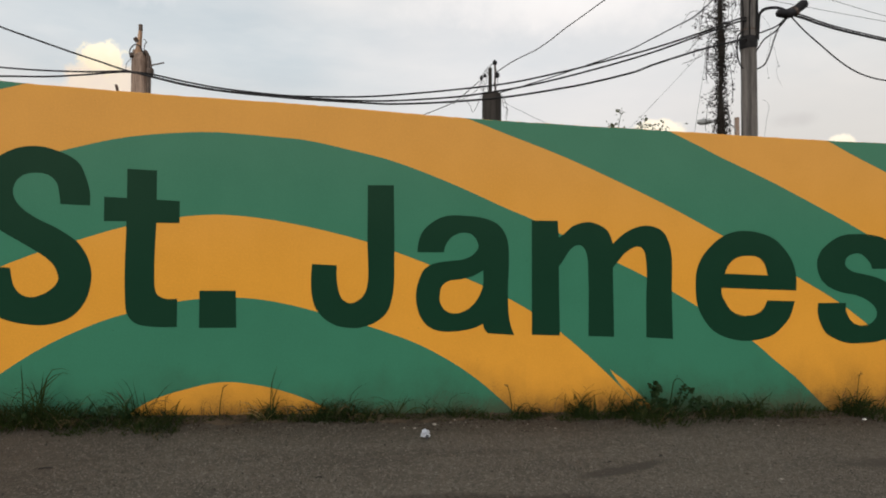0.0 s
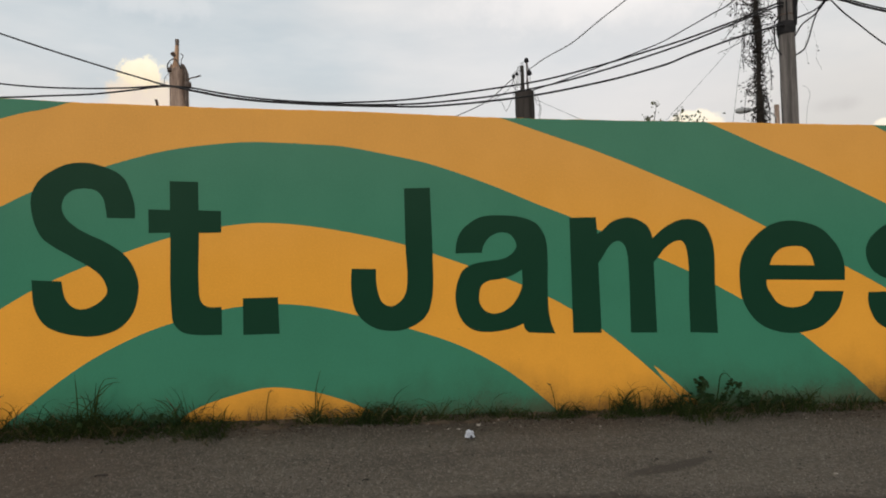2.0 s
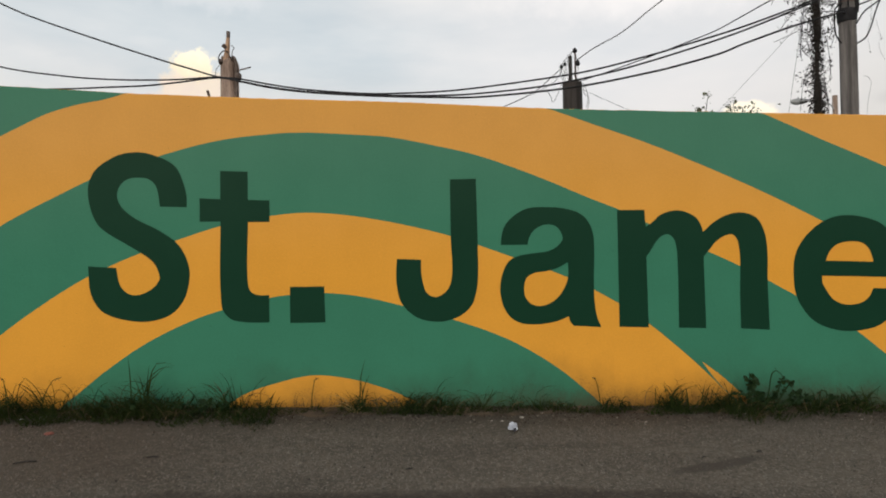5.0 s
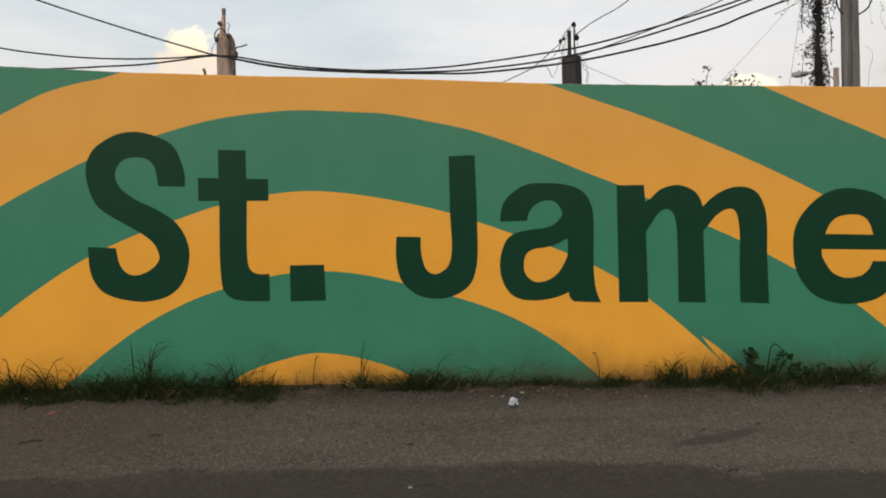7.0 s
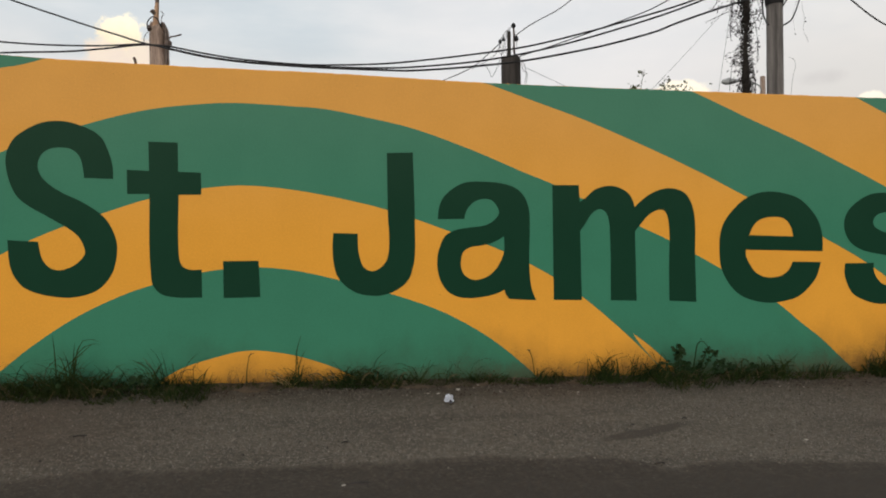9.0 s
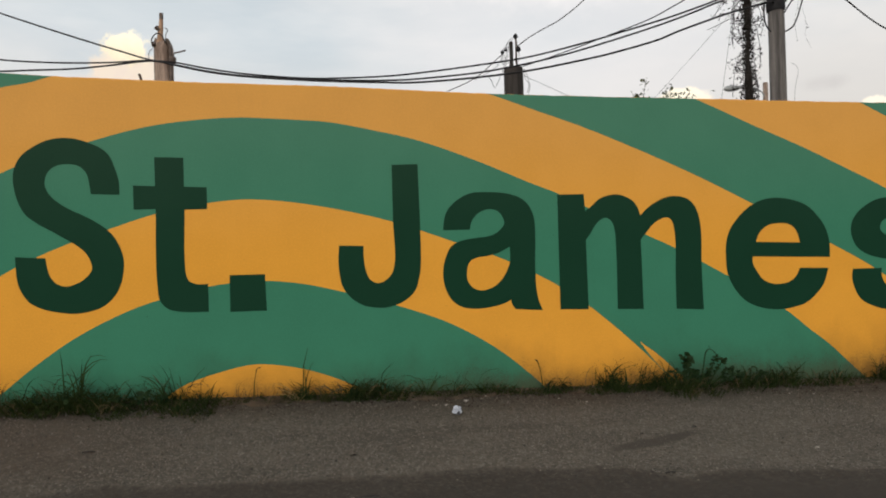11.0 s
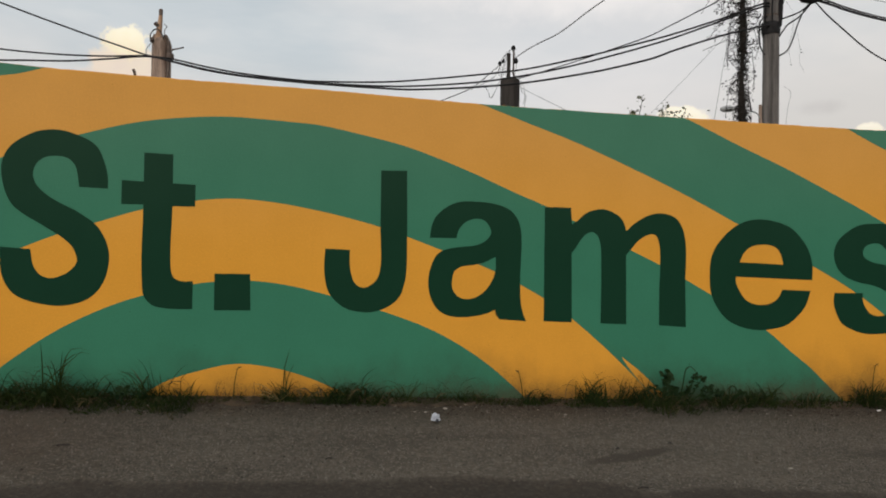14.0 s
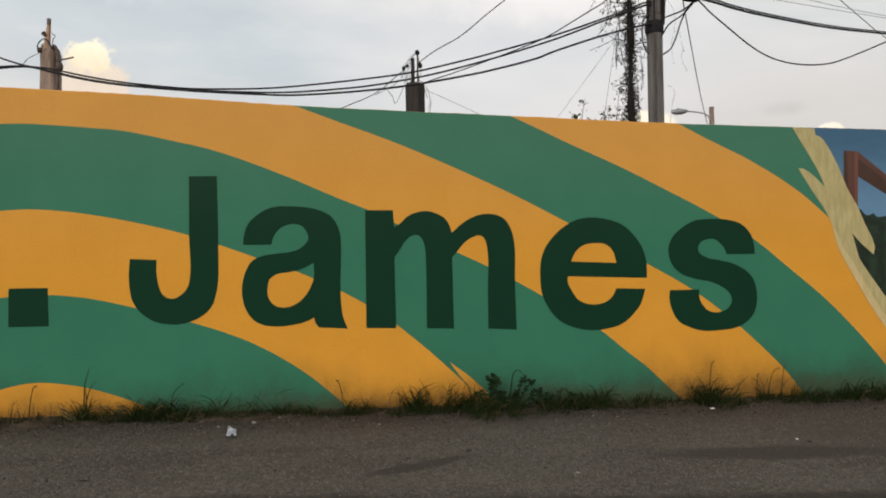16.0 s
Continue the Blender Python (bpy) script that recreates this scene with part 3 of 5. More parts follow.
ARCH_1 = [(-4.2, -0.1)] + [(-3.94,0.18), (-3.82,0.27), (-3.55,0.49), (-3.12,0.78), (-2.64,1.01), (-2.37,1.1), (-1.88,1.22), (-1.65,1.25), (-1.3,1.26), (-0.95,1.22), (-0.53,1.12), (0.02,0.96), (0.51,0.78), (0.8,0.63), (1.08,0.45), (1.34,0.24), (1.58,0.01)] + [(1.72, -0.2)]
ARCH_2 = [(-5.6, -0.1), (-5.15, 0.4)] + [(-4.67,0.81), (-4.24,1.13), (-3.71,1.46), (-3.17,1.7), (-2.82,1.82), (-2.38,1.96), (-1.87,2.06), (-1.54,2.09), (-1.27,2.08), (-0.94,2.04), (-0.43,1.94), (-0.01,1.83), (0.64,1.6), (1.19,1.39), (1.73,1.11), (2.05,0.89), (2.33,0.66), (2.52,0.49), (2.69,0.33), (2.94,0.07)] + [(3.15, -0.2)]
ARCH_3 = [(-6.8, -0.1), (-6.3, 0.55), (-5.8, 1.05), (-5.2, 1.55)] + [(-4.67,1.93), (-4.38,2.1), (-3.91,2.34), (-3.68,2.45), (-2.98,2.69), (-2.4,2.84), (-1.81,2.91), (-1.53,2.92), (-1.26,2.91), (-0.93,2.89), (-0.66,2.87), (-0.19,2.78), (0.24,2.68), (0.91,2.44), (1.45,2.21), (1.75,2.09), (2.06,1.94), (2.73,1.62), (3.03,1.48), (3.64,1.15), (4.28,0.77), (4.58,0.53), (4.79,0.37), (5.05,0.13), (5.28,-0.08)]
ARCH_4_RISE = [(-7.7, -0.1), (-7.2, 0.6), (-6.6, 1.3), (-5.9, 1.98), (-5.2, 2.5)] + [(-4.67,2.85), (-4.4,2.99), (-4.11,3.13), (-3.77,3.23), (-3.55,3.27), (-3.28,3.35)]
ARCH_4_FALL = [(1.01,3.163), (1.48,2.995), (2.06,2.79), (2.67,2.54), (3.34,2.24), (3.94,1.94), (4.83,1.49), (5.32,1.22), (5.71,0.95), (6.09,0.63), (6.46,0.28), (6.71,-0.02), (6.83,-0.16)]
ARCH_5 = [(3.31,3.096), (3.62,2.96), (3.93,2.82), (4.55,2.555), (5.09,2.3), (5.5,2.1), (6.13,1.75), (6.57,1.41), (7.03,1.04), (7.5,0.58), (7.78,0.26)] + [(8.06, -0.1)]
ARCH_6 = [(5.24,3.053), (5.54,2.905), (6.12,2.64), (6.73,2.28), (7.1,1.98)]
a0, a1, a2, a3 = flow(ARCH_0), flow(ARCH_1), flow(ARCH_2), flow(ARCH_3)
painted("painted_band", a1 + a0[::-1], GREEN, 0.002, "green painted inner arch")
painted("painted_band", a3 + a2[::-1], GREEN, 0.002, "green painted arch behind the lettering")
rise = flow(ARCH_4_RISE)
painted("painted_band", rise[:-1] + rim(-3.27, -6.4) + [Vector((-8.9, -0.1))], GREEN, 0.002, "green painted outer band")
fall, a5 = flow(ARCH_4_FALL), flow(ARCH_5)
painted("painted_band", fall[1:] + a5[:0:-1] + rim(3.31, 1.01), GREEN, 0.002, "green painted band sweeping down")
a6 = flow(ARCH_6)
painted("painted_band", a6[1:] + [Vector((7.2, 2.3))] + rim(6.85, 5.24), GREEN, 0.002, "green painted corner band")
painted("painted_sliver", flow([(2.61,0.48,1), (2.81,0.33), (3.06,0.1), (3.13,0.04,1), (3.01,0.04,1), (2.84,0.19), (2.71,0.34)], closed=True), YELLOW, 0.004, "thin stray stroke of yellow paint")

# the painted view past the lettering
edge = [Vector(p) for p in ((7.0, 2.75), (7.2, 2.45), (7.35, 2.1), (7.3, 1.75), (7.45, 1.35), (7.8, 0.9), (8.2, 0.5), (8.75, -0.2))]
painted("painted_sky", edge + [Vector((11, -0.2))] + rim(11, 6.8), BLUE, 0.002, "blue painted sky")
crowns = flow([(7.36, 2.14), (7.44, 2.12), (7.47, 2.10), (7.51, 2.08), (7.55, 2.03), (7.62, 2.02), (7.67, 2.04), (7.71, 2.00), (7.77, 2.00), (7.83, 2.01), (7.95, 2.07), (8.1, 2.02), (8.25, 2.10), (8.5, 2.04), (8.8, 2.13), (9.3, 2.0), (10, 2.1), (11, 2.05)], 5)
painted("painted_trees", [Vector((8.75, -0.2)), Vector((7.8, 0.9)), Vector((7.42, 1.4)), Vector((7.36, 1.8))] + crowns + [Vector((11, -0.2))], LEAF_PAINT, 0.004, "dark green painted trees")
painted("painted_beam", flow([(7.48, 2.69, 1), (7.84, 2.43, 1), (8.8, 1.74, 1), (8.8, 1.62, 1), (7.83, 2.27, 1), (7.48, 2.47, 1)], closed=True), DARK_BROWN, 0.006, "dark brown painted beam")
painted("painted_beam_edge", flow([(7.45, 2.765, 1), (7.49, 2.76, 1), (7.84, 2.50, 1), (8.8, 1.79, 1), (8.8, 1.73, 1), (7.84, 2.43, 1), (7.485, 2.69, 1)], closed=True), BROWN_PAINT, 0.008, "lighter brown upper edge of the painted beam")
painted("painted_post", flow([(7.30, 2.772, 1), (7.352, 2.77, 1), (7.36, 2.0, 1), (7.27, 2.0, 1)], closed=True), DARK_BROWN, 0.008, "dark side of the painted post")
painted("painted_post", flow([(7.34, 2.771, 1), (7.45, 2.766, 1), (7.43, 2.0, 1), (7.345, 2.0, 1)], closed=True), BROWN_PAINT, 0.010, "red-brown painted post")
painted("painted_post_edge", flow([(7.44, 2.766, 1), (7.488, 2.757, 1), (7.458, 2.0, 1), (7.42, 2.0, 1)], closed=True), RUST_PAINT, 0.0115, "lighter edge of the painted post")
CREAM_SHAPE = [(6.65, 3.03, 1), (6.77, 2.84), (6.95, 2.55), (7.05, 2.34, 1), (6.91, 2.47), (6.76, 2.56), (6.71, 2.56, 1), (6.80, 2.42), (6.93, 2.23), (7.03, 2.09), (7.09, 1.98), (7.13, 1.89), (7.15, 1.79), (7.20, 1.63), (7.31, 1.43), (7.45, 1.20), (7.62, 0.93), (7.78, 0.71), (8.2, 0.25), (8.6, -0.2, 1), (9.15, -0.2, 1), (8.4, 0.48), (7.79, 1.07), (7.69, 1.20), (7.57, 1.36), (7.46, 1.53), (7.43, 1.63), (7.38, 1.81, 1), (7.45, 1.73), (7.55, 1.64), (7.65, 1.56, 1), (7.67, 1.64), (7.65, 1.72), (7.55, 1.92), (7.46, 2.12), (7.34, 2.32), (7.24, 2.55), (7.13, 2.76), (7.01, 2.92), (6.94, 2.95, 1), (6.93, 3.025, 1)]
painted("painted_ribbon_edge", flow([(7.13, 1.89, 1), (7.15, 1.79), (7.20, 1.63), (7.31, 1.43), (7.45, 1.20), (7.62, 0.93), (7.78, 0.71), (8.2, 0.25), (8.6, -0.2, 1), (8.72, -0.2, 1), (8.27, 0.30), (7.85, 0.76), (7.69, 0.98), (7.52, 1.25), (7.37, 1.48), (7.25, 1.66), (7.19, 1.80)], closed=True), PALE_CREAM, 0.0135, "paler thin outer edge of the painted ribbon")
painted("painted_ribbon", flow(CREAM_SHAPE, closed=True), CREAM, 0.012, "frayed cream painted ribbon")

# the lettering: St. James
S_SHAPE = [(-2.71,2.16,1), (-2.71,2.27), (-2.73,2.37), (-2.76,2.46), (-2.8,2.55), (-2.87,2.62), (-3.02,2.69), (-3.12,2.72), (-3.23,2.73), (-3.37,2.71), (-3.5,2.65), (-3.62,2.56), (-3.69,2.43), (-3.7,2.28), (-3.61,2.0), (-3.5,1.9), (-3.32,1.79), (-3.05,1.6), (-3.0,1.51), (-2.99,1.42), (-3.2,1.27), (-3.31,1.29), (-3.38,1.37), (-3.42,1.55,1), (-3.7,1.57,1), (-3.68,1.31), (-3.63,1.19), (-3.55,1.1), (-3.21,1.0), (-3.03,1.01), (-2.87,1.07), (-2.75,1.2), (-2.69,1.39), (-2.69,1.55), (-2.79,1.77), (-2.98,1.92), (-3.21,2.04), (-3.32,2.12), (-3.38,2.19), (-3.41,2.28), (-3.38,2.39), (-3.31,2.45), (-3.21,2.47), (-3.09,2.45), (-3.02,2.38), (-2.99,2.25), (-2.98,2.17,1)]
T_SHAPE = [(-2.37,2.53,1), (-2.09,2.52,1), (-2.09,2.23,1), (-1.87,2.22,1), (-1.87,2.0,1), (-2.09,2.0,1), (-2.1,1.45), (-2.09,1.34), (-2.06,1.28), (-1.99,1.25), (-1.88,1.25,1), (-1.88,0.97,1), (-2.03,0.97), (-2.16,0.98), (-2.27,1.01), (-2.35,1.1), (-2.37,1.24), (-2.37,2.01,1), (-2.58,2.01,1), (-2.58,2.25,1), (-2.37,2.24,1)]
STOP_SHAPE = [(-1.67,1.33,1), (-1.32,1.33,1), (-1.31,0.96,1), (-1.67,0.96,1)]
J_SHAPE = [(-0.01,2.42,1), (0.26,2.425,1), (0.27,1.71), (0.26,1.31), (0.24,1.22), (0.21,1.13), (0.12,1.03), (-0.08,0.95), (-0.21,0.95), (-0.34,0.98), (-0.47,1.07), (-0.54,1.17), (-0.57,1.29), (-0.58,1.45), (-0.57,1.6,1), (-0.32,1.59,1), (-0.32,1.45), (-0.3,1.33), (-0.26,1.24), (-0.18,1.2), (-0.1,1.23), (-0.04,1.29), (-0.01,1.37), (-0.01,1.83)]
A_SHAPE = [(0.51,1.73,1), (0.79,1.73,1), (0.81,1.81), (0.86,1.88), (0.92,1.92), (1.0,1.94), (1.09,1.92), (1.14,1.86), (1.16,1.79), (1.14,1.75), (1.09,1.7), (1.0,1.66), (0.84,1.64), (0.68,1.61), (0.59,1.56), (0.53,1.45), (0.5,1.33), (0.5,1.21), (0.53,1.09), (0.6,0.98), (0.7,0.92), (0.83,0.9), (0.98,0.91), (1.12,0.94), (1.21,0.98,1), (1.22,0.93), (1.26,0.88,1), (1.55,0.86,1), (1.51,0.96), (1.49,1.06), (1.48,1.29), (1.49,1.7), (1.48,1.84), (1.44,1.95), (1.36,2.04), (1.2,2.1), (1.0,2.12), (0.8,2.11), (0.66,2.04), (0.56,1.94), (0.52,1.83)]
A_EYE = [(1.21,1.54,1), (1.21,1.39), (1.18,1.3), (1.11,1.19), (1.02,1.12), (0.9,1.09), (0.81,1.12), (0.75,1.21), (0.75,1.3), (0.77,1.38), (0.84,1.43), (0.97,1.45), (1.09,1.48)]
M_SHAPE = [(1.74,2.08,1), (2.03,2.08,1), (2.04,1.9,1), (2.1,1.94), (2.19,2.02), (2.29,2.06), (2.4,2.07), (2.5,2.04), (2.58,1.99), (2.63,1.91), (2.65,1.84,1), (2.75,1.93), (2.89,2.01), (3.01,2.04), (3.13,2.03), (3.23,1.98), (3.3,1.86), (3.33,1.72), (3.33,1.3), (3.34,0.8,1), (3.03,0.82,1), (3.03,1.18), (3.03,1.67), (3.0,1.78), (2.96,1.81), (2.89,1.8), (2.79,1.74), (2.72,1.66), (2.65,1.58,1), (2.66,0.83,1), (2.37,0.84,1), (2.37,1.53), (2.36,1.69), (2.33,1.78), (2.28,1.82), (2.22,1.81), (2.15,1.75), (2.1,1.67), (2.04,1.59,1), (2.05,0.85,1), (1.74,0.86,1)]
E_SHAPE = [(4.83,1.33,1), (4.83,1.5), (4.78,1.67), (4.69,1.8), (4.57,1.91), (4.42,1.97), (4.21,2.0), (4.05,1.98), (3.9,1.91), (3.77,1.8), (3.67,1.67), (3.62,1.53), (3.61,1.37), (3.63,1.17), (3.72,0.99), (3.84,0.87), (4.0,0.8), (4.18,0.77), (4.34,0.78), (4.53,0.83), (4.66,0.93), (4.75,1.04), (4.81,1.21,1), (4.47,1.22,1), (4.43,1.14), (4.36,1.08), (4.24,1.05), (4.13,1.06), (4.03,1.11), (3.96,1.21), (3.92,1.29), (3.92,1.36,1)]
E_EYE = [(3.96,1.52,1), (4.01,1.62), (4.09,1.69), (4.24,1.72), (4.37,1.7), (4.44,1.63), (4.48,1.5,1)]
S_SMALL = [(6.14,1.58,1), (6.13,1.69), (6.09,1.81), (5.98,1.92), (5.81,1.97), (5.63,1.98), (5.41,1.96), (5.24,1.87), (5.13,1.76), (5.09,1.63), (5.14,1.46), (5.24,1.37), (5.4,1.31), (5.6,1.27), (5.75,1.2), (5.83,1.12), (5.84,1.05), (5.79,0.97), (5.72,0.94), (5.63,0.93), (5.54,0.96), (5.48,1.03), (5.45,1.1), (5.45,1.19,1), (5.1,1.19,1), (5.09,1.09), (5.12,0.97), (5.19,0.85), (5.31,0.78), (5.48,0.73), (5.67,0.73), (5.87,0.75), (6.01,0.81), (6.11,0.91), (6.15,1.04), (6.15,1.17), (6.11,1.3), (6.03,1.39), (5.88,1.47), (5.68,1.52), (5.54,1.55), (5.45,1.62), (5.47,1.71), (5.55,1.75), (5.65,1.75), (5.72,1.7), (5.77,1.64), (5.79,1.58,1)]
for word, shape, eyes in (("capital letter S", S_SHAPE, ()), ("letter t", T_SHAPE, ()), ("full stop", STOP_SHAPE, ()), ("capital letter J", J_SHAPE, ()),
                          ("letter a", A_SHAPE, (A_EYE,)), ("letter m", M_SHAPE, ()), ("letter e", E_SHAPE, (E_EYE,)), ("letter s", S_SMALL, ())):
    painted("full_stop" if word == "full stop" else "letter", flow(shape, closed=True), LETTER, 0.006, "dark green painted " + word, [flow(e, closed=True) for e in eyes])

# a bent end of reinforcing bar left in the wall's top
v, f = tube(smooth3([(-2.50, 0.1, 3.25), (-2.505, 0.1, 3.33), (-2.52, 0.1, 3.385)]), 0.014, 6)
rooted("steel_bar", (-2.5, 0.1, 3.31), v, f, STEEL, "rusty steel bar end sticking out of the wall top", "steel bar")


# ---- poles and cables behind the wall ----
def pole_rings(x, y, top, r0, r1, steps=26, lean=(0, 0)):
    z0 = ground_z(x, y)
    pts = [(x + lean[0] * s, y + lean[1] * s, z0 - 0.3 + (top - z0 + 0.3) * s) for s in [i / steps for i in range(steps + 1)]]
    return pts, [r0 + (r1 - r0) * i / steps for i in range(steps + 1)]


def leaf(at, size, rng, drop=0.5, plump=0.36):
    """One small folded leaf: two triangles a half."""
    a = rng.uniform(0, 2 * math.pi)
    tip = Vector((math.cos(a), math.sin(a), rng.uniform(-1.0, 0.6) * drop)).normalized() * size
    side = tip.cross(Vector((rng.normal(), rng.normal(), rng.normal()))).normalized() * size * plump
    fold = tip.cross(side).normalized() * size * 0.12
    c = Vector(at)
    return [c, c + tip * 0.5 + side + fold, c + tip, c + tip * 0.5 - side + fold, c + tip * 0.5], [(0, 1, 4), (1, 2, 4), (0, 4, 3), (4, 2, 3)]


# tall grey pole with its strap and cable hardware
at = (7.588, 5.31, ground_z(7.588, 5.31))
pole = thing("utility_pole", at, "tall grey weathered wooden utility pole with black cable loops", "utility pole", "utility poles")
p, r = pole_rings(7.574, 5.31, 9.28, 0.154, 0.140)
build("shaft", *tube(p, r, 20, 0.05), GREY_WOOD, pole, smooth=True)
build("strap", *tube([(7.572, 5.310, 5.864), (7.570, 5.310, 5.894), (7.562, 5.310, 6.068), (7.562, 5.310, 6.098)], [0.156, 0.164, 0.168, 0.158], 20, 0.04), BLACK, pole, "black strap and taped cables round the pole")
build("strap", *tube([(7.574, 5.310, 6.211), (7.574, 5.310, 6.241)], 0.154, 20), STEEL, pole, "narrow steel band")
build("bracket_arm", *tube(smooth3([(7.715, 5.235, 6.03), (7.725, 5.225, 6.25), (7.735, 5.215, 6.46), (7.79, 5.205, 6.585), (7.93, 5.21, 6.655), (8.190, 5.258, 6.690), (8.430, 5.357, 6.667)]), 0.030, 8), BLACK, pole, "bent black bracket arm")
closure = build("splice_closure", *tube([(8.090, 5.158, 6.545), (8.151, 5.190, 6.560), (8.423, 5.336, 6.623), (8.601, 5.380, 6.696), (8.784, 5.380, 6.835), (8.847, 5.380, 6.867), (8.869, 5.380, 6.887)], [0.03, 0.075, 0.098, 0.09, 0.096, 0.078, 0.02], 12, 0.25), BLACK, pole, "black cable splice closure", True)
build("collar", *tube([(8.570, 5.380, 6.664), (8.612, 5.380, 6.716)], 0.104, 12), STEEL, closure, "steel clamp")
for pts in ([(7.704, 5.184, 6.143), (7.898, 5.186, 6.218), (8.164, 5.272, 6.352), (8.507, 5.380, 6.626)],
            [(7.652, 5.167, 5.799), (7.798, 5.144, 6.017), (8.135, 5.258, 6.253), (8.507, 5.380, 6.626)],
            [(7.690, 5.24, 5.455), (7.80, 5.16, 5.53), (7.90, 5.18, 5.68), (7.99, 5.22, 5.86), (8.10, 5.26, 6.12), (8.30, 5.33, 6.45), (8.462, 5.374, 6.568)],
            [(7.45, 5.28, 5.47), (7.37, 5.26, 5.53), (7.31, 5.25, 5.66), (7.295, 5.25, 5.82), (7.305, 5.25, 6.00), (7.335, 5.25, 6.12), (7.45, 5.25, 6.20)]):
    build("cable_loop", *tube(smooth3(pts), 0.014, 6), BLACK, pole, "black cable loop", True)
for side, depth, foot in ((-0.150, 5.27, 5.93), (0.152, 5.26, 5.90), (0.10, 5.17, 6.05), (-0.06, 5.15, 6.08)):
    run = [(7.574 + side + 0.015 * math.sin(z * 3.1 + side * 40), depth, z) for z in (foot, foot + 0.3, foot + 0.7, 7.2, 7.9, 8.7, 9.2)]
    build("cable_riser", *tube(smooth3(run, 4), 0.017, 6), BLACK, pole, "black cable running up the pole")
build("wire_tail", *tube(smooth3([(7.723, 5.120, 4.845), (7.785, 5.060, 4.784), (7.826, 5.060, 4.662), (7.765, 5.060, 4.417), (7.714, 5.060, 3.958)]), 0.003, 5), GREY_WIRE, pole, "thin loose wire tail")
strand_rng = np.random.default_rng(77)
for line in ([(7.744, 5.100, 6.456), (7.866, 5.060, 6.202), (7.846, 5.060, 5.845), (7.785, 5.060, 5.610), (7.815, 5.060, 5.284)], [(7.928, 5.030, 5.845), (7.989, 5.030, 5.539), (7.968, 5.030, 5.335), (8.070, 5.030, 5.100)]):
    line = smooth3(line, 8)
    bits = [tube(line, 0.002, 4)]
    for q in line[6:]:
        if strand_rng.uniform() < 0.4:
            bits.append(leaf(q + Vector(strand_rng.normal(0, 0.012, 3)), strand_rng.uniform(0.015, 0.04), strand_rng, 1.5))
    build("creeper_strand", *joined(bits), VINE, pole, "thin hanging strand of dry creeper")

# pole grown over with dry creeper
rng = np.random.default_rng(4)
at = (7.386, 6.00, ground_z(7.386, 6.00))
creeper_pole = thing("creeper_covered_pole", at, "old pole smothered in dry dark creeper with hanging strands", "utility pole", "utility poles")
p, r = pole_rings(7.386, 6.00, 8.53, 0.062, 0.045, 60)
p = [(q[0] + 0.03 * noise.noise(Vector((q[2] * 1.3, 0, 0))), q[1], q[2]) for q in p]
build("shaft", *tube(p, r, 12, 1.0), DARK_WOOD, creeper_pole, smooth=True)
pieces, stems = [], []
for k in range(34):
    # hanging strands
    a, z0 = rng.uniform(0, 2 * math.pi), rng.uniform(4.6, 8.2)
    reach = rng.uniform(0.12, 0.30) * (1.0 + 0.5 * max(0.0, z0 - 5.8))
    pts = [Vector((7.386 + 0.06 * math.cos(a), 6.00 + 0.06 * math.sin(a), z0))]
    pts.append(pts[0] + Vector((reach * 0.7 * math.cos(a), reach * 0.7 * math.sin(a), rng.uniform(0.0, 0.2))))
    hang = rng.uniform(0.2, 0.8)
    pts.append(pts[0] + Vector((reach * math.cos(a), reach * math.sin(a), -hang * 0.5)))
    pts.append(pts[0] + Vector((reach * math.cos(a) * rng.uniform(0.6, 1.2), reach * math.sin(a), -hang)))
    line = smooth3(pts, 6)
    stems.append(tube(line, 0.005, 4, 0, False))
    for q in line[3:]:
        for _ in range(rng.integers(0, 3)):
            pieces.append(leaf(q + Vector(rng.normal(0, 0.03, 3)), rng.uniform(0.025, 0.075), rng, 1.5, 0.2))
for k in range(270):
    # knots of leaves standing off the shaft on short twigs
    a, z = rng.uniform(0, 2 * math.pi), rng.uniform(3.3, 8.3)
    far = abs(rng.normal(0.11, 0.10)) * (1.6 if z > 5.9 else 1.0) * (1.2 if math.cos(a) < 0 else 0.9)
    root = Vector((7.386, 6.00, z))
    knot = root + Vector((far * math.cos(a), far * math.sin(a), rng.normal(0.03, 0.06)))
    stems.append(tube([root, root.lerp(knot, 0.5) + Vector((0, 0, 0.02)), knot], 0.004, 4, 0, False))
    for _ in range(rng.integers(5, 17)):
        pieces.append(leaf(knot + Vector(rng.normal(0, 0.035, 3)), rng.uniform(0.025, 0.08), rng, 1.3, 0.2))
for k in range(3200):
    # leaves hugging the shaft
    z = rng.uniform(3.0, 8.3)
    a, d = rng.uniform(0, 2 * math.pi), 0.05 + abs(rng.normal(0, 0.045)) * (1.0 + 0.8 * abs(noise.noise(Vector((z * 2.0, 0, 5)))))
    pieces.append(leaf((7.386 + d * math.cos(a), 6.00 + d * math.sin(a), z), rng.uniform(0.025, 0.06), rng, 1.3))
for k in range(8):
    # sprays that reach out near the top
    z0 = rng.uniform(5.7, 6.6)
    line = smooth3([(7.386, 5.95, z0), (7.15, 5.9, z0 + rng.uniform(-0.05, 0.3)), (6.863 + rng.normal(0, 0.15), 5.9, z0 + rng.uniform(0.0, 0.4)), (6.76 + rng.normal(0, 0.15), 5.9, z0 - rng.uniform(-0.1, 0.3))], 7)
    stems.append(tube(line, 0.0045, 4, 0, False))
    for q in line[5:]:
        if rng.uniform() < 0.8:
            pieces.append(leaf(q + Vector(rng.normal(0, 0.03, 3)), rng.uniform(0.03, 0.075), rng, 1.5, 0.2))
